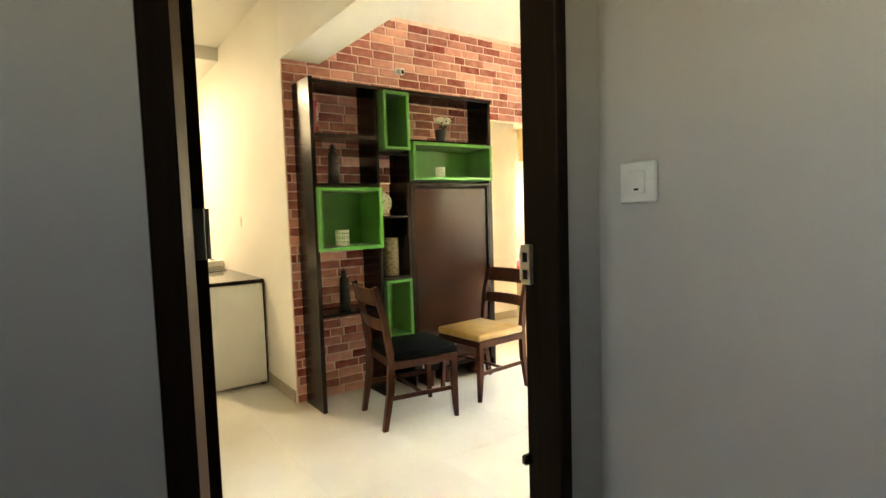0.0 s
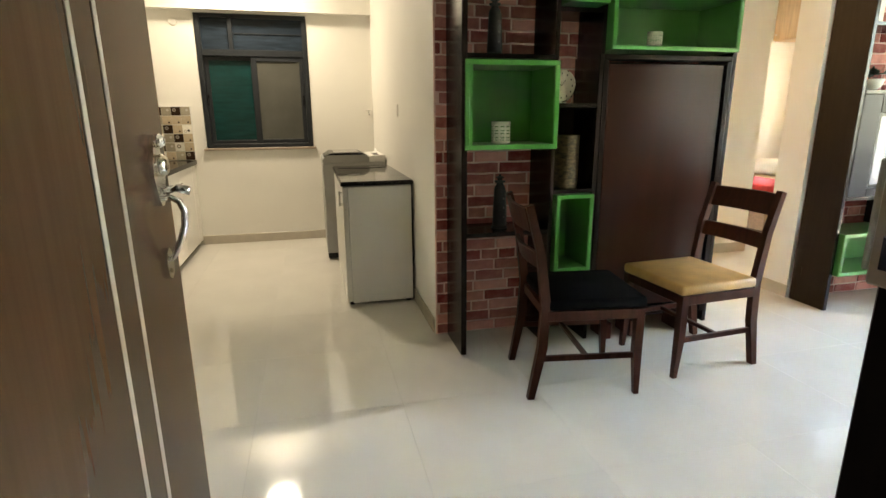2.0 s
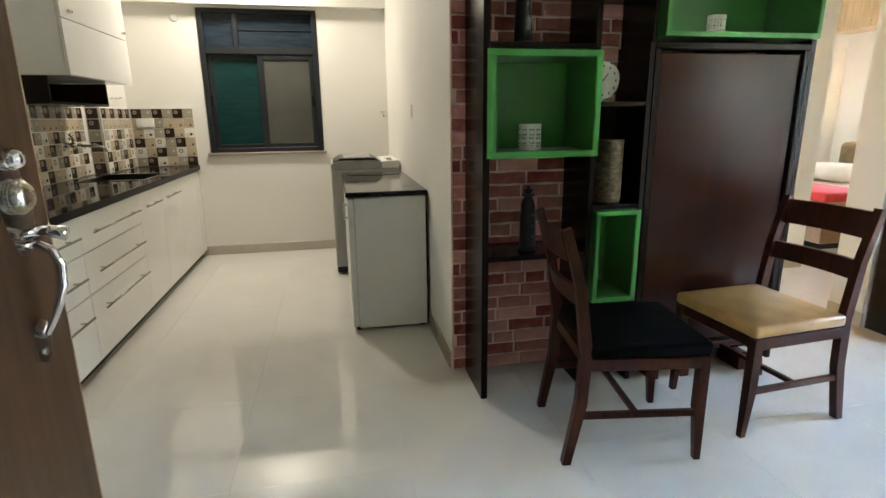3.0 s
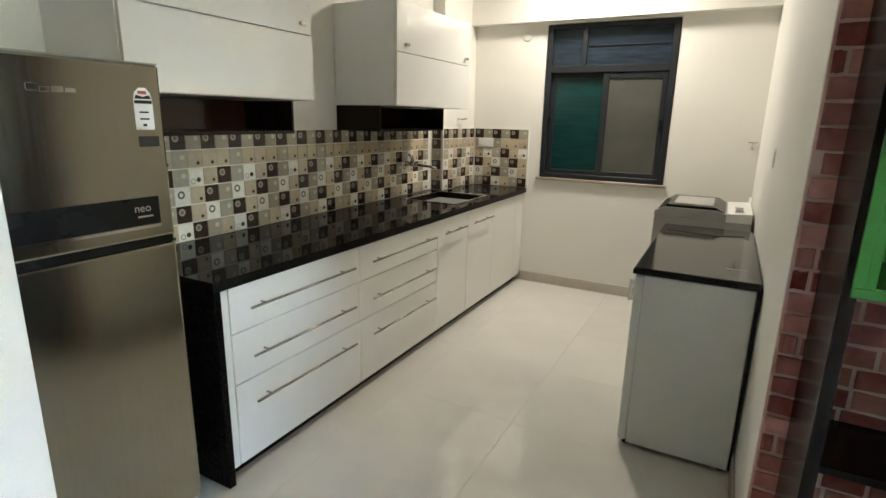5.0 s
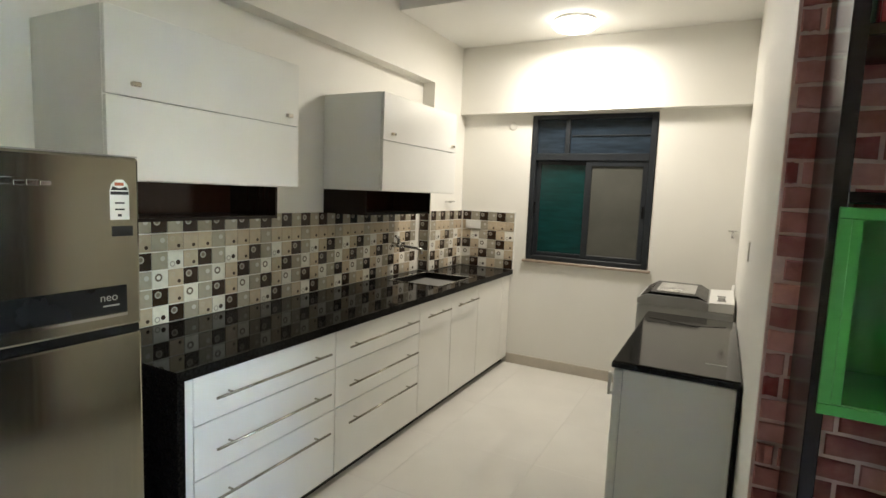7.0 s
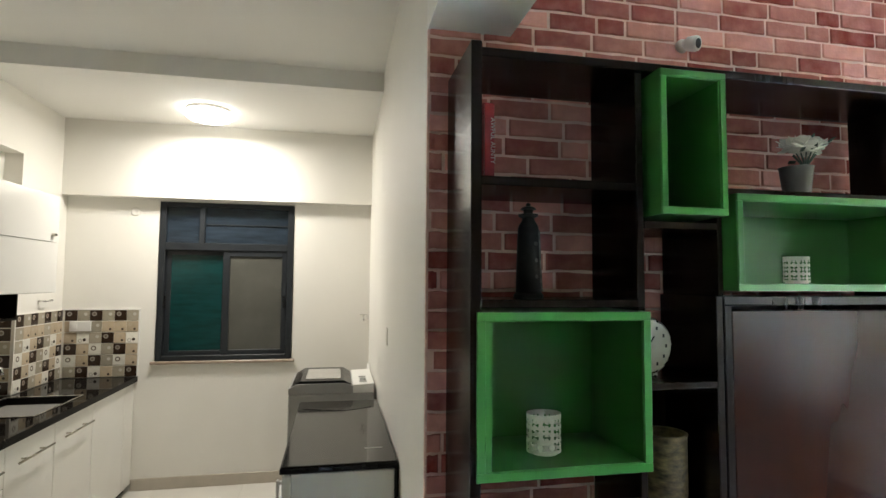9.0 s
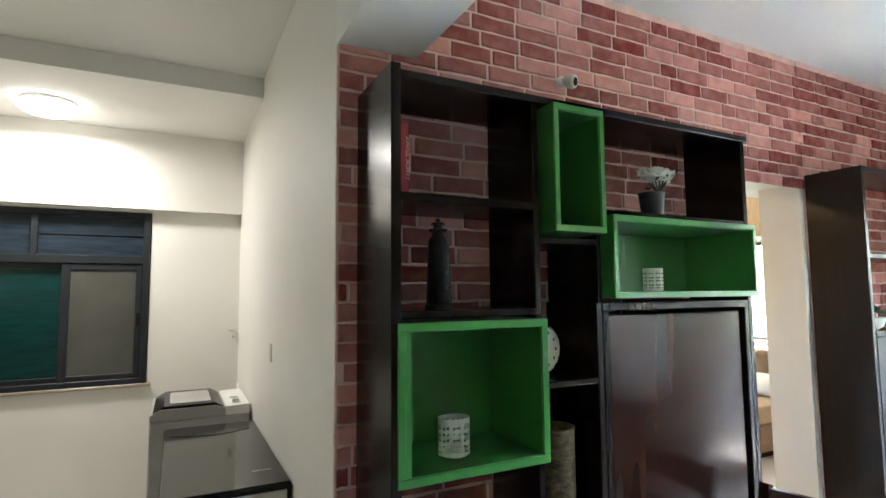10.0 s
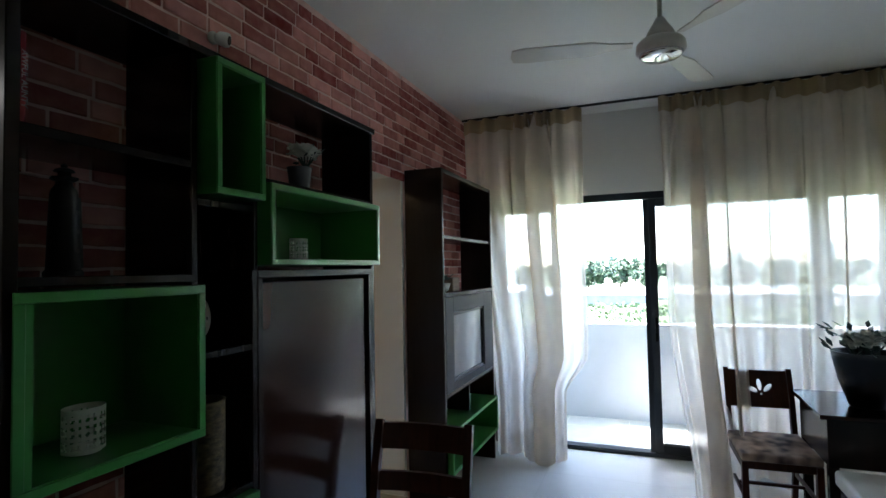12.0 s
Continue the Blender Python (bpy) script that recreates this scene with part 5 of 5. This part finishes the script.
be = thing("bed", (6.5, 6.2, 0), "made bed with red blanket and white pillow", "bed")
part("base", box(5.46, 5.40, 0.07, 7.40, 6.98, 0.32, 0.006), mat("brown_bed_laminate", (0.20, 0.11, 0.05), 0.4, var=0.15, scale=5, stretch=(1, 8, 8)), be)
part("plinth", box(5.52, 5.46, 0.0, 7.38, 6.92, 0.0695), BLACK, be)
part("mattress", box(5.48, 5.42, 0.3205, 7.39, 6.96, 0.50, 0.03, seg=2), mat("tan_bed_sheet", (0.50, 0.36, 0.22), 0.8, var=0.1, scale=9), be, smooth=True)
part("blanket", box(5.465, 5.405, 0.46, 6.05, 6.97, 0.555, 0.025, seg=2), mat("red_blanket", (0.50, 0.025, 0.02), 0.8, var=0.2, scale=12, bump=0.3), be, smooth=True)
linen = mat("white_linen", (0.76, 0.71, 0.62), 0.8, var=0.05, scale=9)
for y0 in (5.50, 6.26):
    part("pillow", box(6.62, y0, 0.501, 7.06, y0 + 0.62, 0.70, 0.075, seg=3), linen, be, smooth=True)
    part("cushion", box(7.08, y0 + 0.05, 0.56, 7.24, y0 + 0.57, 0.94, 0.06, seg=3), mat("brown_cushion", (0.22, 0.14, 0.07), 0.8, var=0.2, scale=9), be, smooth=True)
part("headboard", box(7.41, 5.38, 0.0, 7.50, 7.0, 0.94, 0.02), TANW, be)

# ---- outside the balcony ----
solo("ground", box(8.5, -2500, -9.3, 4800, 2500, -9.0), mat("dry_field", (0.085, 0.08, 0.05), 0.9, var=0.3, scale=0.05, col2=(0.07, 0.10, 0.04)), "dry grassy field below the building", "ground", kind="structure")
EXTW = mat("pale_shed_roof", (0.40, 0.41, 0.42), 0.6, var=0.1, scale=0.3)
for x, y, w, d, h in ((150, -30, 14, 26, 3.2), (152, 4, 14, 30, 2.8), (160, 40, 16, 28, 3.4), (148, -70, 14, 30, 3.0)):
    hs_ = thing("shed", (x, y, -9.0), "low white-roofed shed in the field", "shed", "field sheds")
    part("wall", box(x, y, -9.0, x + w, y + d, -9.0 + h), mat("shed_wall", (0.25, 0.24, 0.23), 0.8, var=0.15, scale=0.5), hs_)
    part("roof", slab([(x - 1, -9 + h), (x + w + 1, -9 + h), (x + w / 2, -9 + h + 1.6)], "y", y - 0.6, y + d + 0.6), EXTW, hs_)
# haze of distance is put into this pale bluish colour
FAR = mat("haze_tinted_concrete", (0.50, 0.53, 0.57), 0.9, var=0.05, scale=0.05)
for x, y, w, h in ((620, 38, 11, 33), (640, 58, 10, 26), (650, -90, 14, 24), (600, -160, 16, 30)):
    tw = thing("tower_block", (x, y, -9.0), "distant apartment tower, haze put into its pale colour", "building", "distant towers")
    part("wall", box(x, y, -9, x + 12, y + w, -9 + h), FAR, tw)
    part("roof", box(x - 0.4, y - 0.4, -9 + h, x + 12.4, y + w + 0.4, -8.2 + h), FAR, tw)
    for f in range(int(h / 3) - 1):
        for q in range(int(w / 3)):
            part("window", box(x - 0.15, y + 0.8 + q * 3, -7 + f * 3, x - 0.02, y + 2.2 + q * 3, -5.6 + f * 3), ALU, tw)
CROWN = mat("tree_foliage", (0.036, 0.066, 0.030), 0.7, var=0.4, scale=0.8, rand="island", spread=0.4)
BARK = mat("bark", (0.10, 0.075, 0.05), 0.9, var=0.3, scale=3, bump=0.4)


def tree(x, y, h, seed):
    rng = random.Random(seed)
    ob = thing("tree", (x, y, -9.0), "broad leafy green tree beyond the sheds", "tree", "row of trees")
    t = tube([(x, y, -9.0), (x + 0.1, y, -9 + h * 0.25), (x - 0.1, y + 0.2, -9 + h * 0.5)], [0.35, 0.28, 0.18])
    for k in range(5):
        a = rng.uniform(0, 6.28)
        tube([(x, y, -9 + h * (0.25 + 0.05 * k)), (x + h * 0.2 * math.cos(a), y + h * 0.2 * math.sin(a), -9 + h * (0.5 + 0.06 * k))], [0.16, 0.06], bm=t, sides=6)
    part("trunk", t, BARK, ob)
    verts, faces = [], []
    hubs = [(rng.gauss(0, h * 0.17), rng.gauss(0, h * 0.19), rng.uniform(0.40, 0.86) * h, rng.uniform(0.08, 0.15) * h) for _ in range(24)]
    for hx, hy, hz, hr in hubs:
        for _ in range(60):
            d = Vector((rng.gauss(0, 1), rng.gauss(0, 1), rng.gauss(0, 0.8))).normalized() * hr * rng.uniform(0.55, 1.1)
            c = Vector((x + hx, y + hy, -9 + hz)) + d
            u = Vector((rng.gauss(0, 1), rng.gauss(0, 1), rng.gauss(0, 1))).normalized() * rng.uniform(0.5, 0.95)
            w = u.orthogonal().normalized() * u.length * 0.7
            n = len(verts)
            verts += [c - u, c + w, c + u, c - w, ]
            faces.append((n, n + 1, n + 2, n + 3))
    me = bpy.data.meshes.new("crown")
    me.from_pydata([v - Vector((x, y, -9.0)) for v in verts], [], faces)
    me.materials.append(CROWN)
    o = new("crown", me)
    o.parent = ob


for k, (x, y, h) in enumerate(((182, 2, 13.5), (188, 12, 14.0), (184, 22, 13.0), (192, -9, 12.5), (190, 32, 12), (186, -22, 13), (195, -36, 12), (188, -50, 13), (194, 46, 12.5), (190, -66, 12))):
    tree(x, y, h, 20 + k)
rs = random.Random(6)
bv, bf = [], []
for k in range(1500):
    cx, cy = rs.uniform(95, 148), rs.uniform(-75, 60)
    sz = rs.uniform(0.3, 0.9)
    for q in range(5):
        c = Vector((cx + rs.gauss(0, sz), cy + rs.gauss(0, sz), -9 + rs.uniform(0.1, sz * 1.4)))
        u = Vector((rs.gauss(0, 1), rs.gauss(0, 1), rs.gauss(0, 1))).normalized() * sz * 0.7
        w = u.orthogonal().normalized() * sz * 0.5
        n = len(bv)
        bv += [c - u, c + w, c + u, c - w]
        bf.append((n, n + 1, n + 2, n + 3))
me = bpy.data.meshes.new("scrub")
me.from_pydata(bv, [], bf)
me.materials.append(mat("scrub_leaves", (0.06, 0.085, 0.03), 0.8, var=0.3, scale=0.3, rand="island", spread=0.4))
tagged(new("scrub", me), "green and tan scrub on the field", "scrub", kind="stuff")


# ---- tiles, bricks and other pieces ----
def shared(name, bm, material):
    me = bpy.data.meshes.new(name)
    bmesh.ops.recalc_face_normals(bm, faces=bm.faces)
    bm.to_mesh(me)
    bm.free()
    me.materials.append(material)
    return me


def piece(name, me, parent, where):
    ob = new(name, me)
    ob.parent = parent
    ob.location = Vector(where) - (parent.location if parent else Vector((0, 0, 0)))
    return ob


# floor tiles
TS = 0.645
ft = shared("floor_tile", box(-TS / 2 + 0.0004, -TS / 2 + 0.0004, -0.0021, TS / 2 - 0.0004, TS / 2 - 0.0004, 0.0, 0.0002), FLOOR)
for i in range(-3, 10):
    for j in range(-6, 9):
        x, y = 1.187 + TS * (i + 0.5), 3.05 + TS * (j - 1.5)
        if (y - TS / 2 < 0.9 and x - TS / 2 < 1.5) or y - TS / 2 < -2.5:
            continue
        if x + TS / 2 > 7.6 or (x - TS / 2 > 5.7 and y < 4.0):
            continue
        piece("floor_tile", ft, floor, (x, y, 0))
cf = shared("corridor_tile", box(-0.3, -0.3, -0.0016, 0.3, 0.3, 0.0, 0.0005), mat("grey_corridor_tile", (0.14, 0.135, 0.13), 0.3, var=0.08, scale=8, rand="object", spread=0.06))
for i in range(5):
    for j in range(6):
        piece("corridor_tile", cf, floor, (-0.95 + 0.602 * i, 0.60 - 0.602 * j, -0.0005))
bt = shared("balcony_tile", box(-0.298, -0.298, -0.0011, 0.298, 0.298, 0.0, 0.0005), mat("pale_balcony_tile", (0.64, 0.635, 0.61), 0.25, var=0.05, scale=6, rand="object", spread=0.05))
for i in range(2):
    for j in range(12):
        piece("balcony_tile", bt, floor, (6.06 + 0.6 * i, -2.6 + 0.6 * j, -0.001))

# glazed splashback tiles
TW, TY = 0.0862, 0.0815
gw = (0.70, 0.68, 0.60)
PRINTS = {
    "d": tile_print("dark_ring_tile", (0.034, 0.019, 0.011), [(-0.012, 0.012, 0.017, 0.0, (0.33, 0.30, 0.26)), (-0.012, 0.012, 0.010, 0.0, (0.16, 0.13, 0.10))]),
    "w": tile_print("white_dot_tile", (0.76, 0.74, 0.66), [(0.012, -0.014, 0.012, 0.0, (0.05, 0.035, 0.025)), (-0.018, -0.020, 0.014, 0.009, (0.40, 0.37, 0.32))]),
    "g": tile_print("grey_bubble_tile", (0.36, 0.325, 0.25), [(0.014, 0.010, 0.012, 0.0, (0.55, 0.52, 0.45))]),
    "b": tile_print("beige_dot_tile", (0.50, 0.41, 0.29), [(0.016, -0.020, 0.009, 0.0, (0.07, 0.05, 0.035)), (-0.016, 0.016, 0.011, 0.007, (0.50, 0.43, 0.33))]),
    "r": tile_print("white_ring_tile", (0.72, 0.70, 0.62), [(-0.008, 0.008, 0.019, 0.010, (0.16, 0.13, 0.10))]),
}
ROWSP = ["bwdg", "gdbr", "grbd", "dgwb", "bgbb", "gd"]
half = TW / 2 - 0.0012
west = {k: shared("glazed_tile", box(0.0, -half - 0.0004, -half + 0.0016, 0.0115, half + 0.0004, half - 0.0016, 0.0012), m) for k, m in PRINTS.items()}
long_wall = {k: shared("glazed_tile", box(0.0, -TY / 2 + 0.0008, -half + 0.0016, 0.0115, TY / 2 - 0.0008, half - 0.0016, 0.0012), m) for k, m in PRINTS.items()}
bw = thing("splashback_west", (XW, 4.7, 0.873), "glazed mosaic-print splashback tiles behind the worktop", "splashback", kind="structure")
part("bedding", boxes([(XW + 0.0005, 3.20, 0.873, XW + 0.0095, 6.078, 1.388), (-0.8195, 6.08, 0.873, -0.8105, 6.684, 1.388), (XW + 0.0095, 6.0705, 0.873, -0.8105, 6.0795, 1.388)]), TGROUT, bw)
for j in range(6):
    z = 0.873 + TW * (j + 0.5) - 0.0
    for i in range(36):
        y = 3.236 + TY * (i + 0.5)
        if y + TY / 2 > 6.078:
            continue
        piece("glazed_tile", long_wall[ROWSP[j][i % len(ROWSP[j])]], bw, (XW + 0.0005, y, z))
    for i in range(7):
        y = 6.081 + TW * (i + 0.5)
        piece("glazed_tile", west[ROWSP[j][(i + 1) % len(ROWSP[j])]], bw, (-0.8195, y, z))
    o = piece("glazed_tile", west["dbdgdd"[j]], bw, (-0.873, 6.0795, z))
    o.rotation_euler = (0, 0, radians(-90))
bn = thing("splashback_north", (-0.5, YW, 0.873), "glazed mosaic-print splashback tiles beside the window", "splashback", kind="structure")
part("bedding", box(-0.808, YW - 0.0095, 0.873, -0.275, YW - 0.0005, 1.388), TGROUT, bn)
part("edge_trim", boxes([(-0.274, YW - 0.013, 0.873, -0.266, YW - 0.0005, 1.396), (-0.808, YW - 0.013, 1.3895, -0.2745, YW - 0.0005, 1.396)]), WHITEP, bn)
for j in range(6):
    z = 0.873 + TW * (j + 0.5)
    for i in range(6):
        o = piece("glazed_tile", west[ROWSP[j][(i + 2) % len(ROWSP[j])]], bn, (-0.275 - TW * (i + 0.5), YW - 0.0005, z))
        o.rotation_euler = (0, 0, radians(-90))

# brick cladding on the living room wall
BL, BH, J = 0.200, 0.0640, 0.0085
bc = thing("brick_cladding", (3.4, YB, 0), "red and pink brick cladding with pale mortar", "brick wall", kind="structure")
part("mortar_bed", boxes([(1.519, YB + 0.0005, 0, 3.188, YB + 0.0115, ZC), (3.188, YB + 0.0005, 2.212, 4.108, YB + 0.0115, ZC), (4.136, YB + 0.0005, 0, 5.62, YB + 0.0115, ZC)]), MORTAR, bc)
rb = random.Random(11)


def brick_shape(w, r):
    """An uneven brick face with wavering, rounded edges, standing a little out of the mortar."""
    b = bmesh.new()
    hw, hh, n = w / 2, (BH - J) / 2, 4
    rim = []
    for k in range(n + 1):
        rim.append((-hw + w * k / n, -hh + r.uniform(-0.0028, 0.0022)))
    for k in range(n + 1):
        rim.append((hw - w * k / n, hh + r.uniform(-0.0022, 0.0028)))
    back = [b.verts.new((x, 0.004, z)) for x, z in rim]
    front = [b.verts.new((x * (1 - 0.008 / w), -0.004 + r.uniform(-0.0012, 0.0012), z * 0.88)) for x, z in rim]
    b.faces.new(front)
    for k in range(len(rim)):
        m = (k + 1) % len(rim)
        b.faces.new((back[k], back[m], front[m], front[k]))
    bmesh.ops.triangulate(b, faces=[f for f in b.faces if len(f.verts) > 4])
    return b


stock = {}
for q in (1.0, 0.9, 1.08, 0.55):
    stock[q] = [shared("brick", brick_shape(BL * q - J, rb), BRICK) for _ in range(6)]
rest = bmesh.new()
count = 0
for row in range(int(ZC / BH)):
    z = BH * (row + 0.5)
    x = 1.521 - rb.uniform(0, BL)
    while x < 5.6:
        w = BL * rb.choice((1.0, 1.0, 1.0, 0.9, 0.9, 1.08, 0.55))
        a, b_ = max(x, 1.521), min(x + w, 5.615)
        hole = z < 2.20
        if hole and a < 3.188 < b_:
            b_ = 3.188
        if hole and a < 4.136 < b_:
            a = 4.136
        ok = b_ - a > 0.03 and not (hole and a >= 3.186 and b_ <= 4.137) and z + BH / 2 < ZC
        if ok:
            cx = (a + b_) / 2
            if cx < 2.95 and abs((b_ - a) - w) < 0.001 and count < 300:
                piece("brick", rb.choice(stock[round(w / BL, 2)]), bc, (cx, YB - 0.0015, z))
                count += 1
            else:
                s = brick_shape(b_ - a - J, rb)
                bmesh.ops.translate(s, vec=(cx - 3.4, -0.0015, z), verts=s.verts)
                me = bpy.data.meshes.new("tmp")
                s.to_mesh(me)
                s.free()
                rest.from_mesh(me)
                bpy.data.meshes.remove(me)
        x += w
me = bpy.data.meshes.new("brick_field")
rest.to_mesh(me)
rest.free()
me.materials.append(BRICKI)
o = new("brick_field", me)
o.parent = bc
o["kind"] = "stuff"
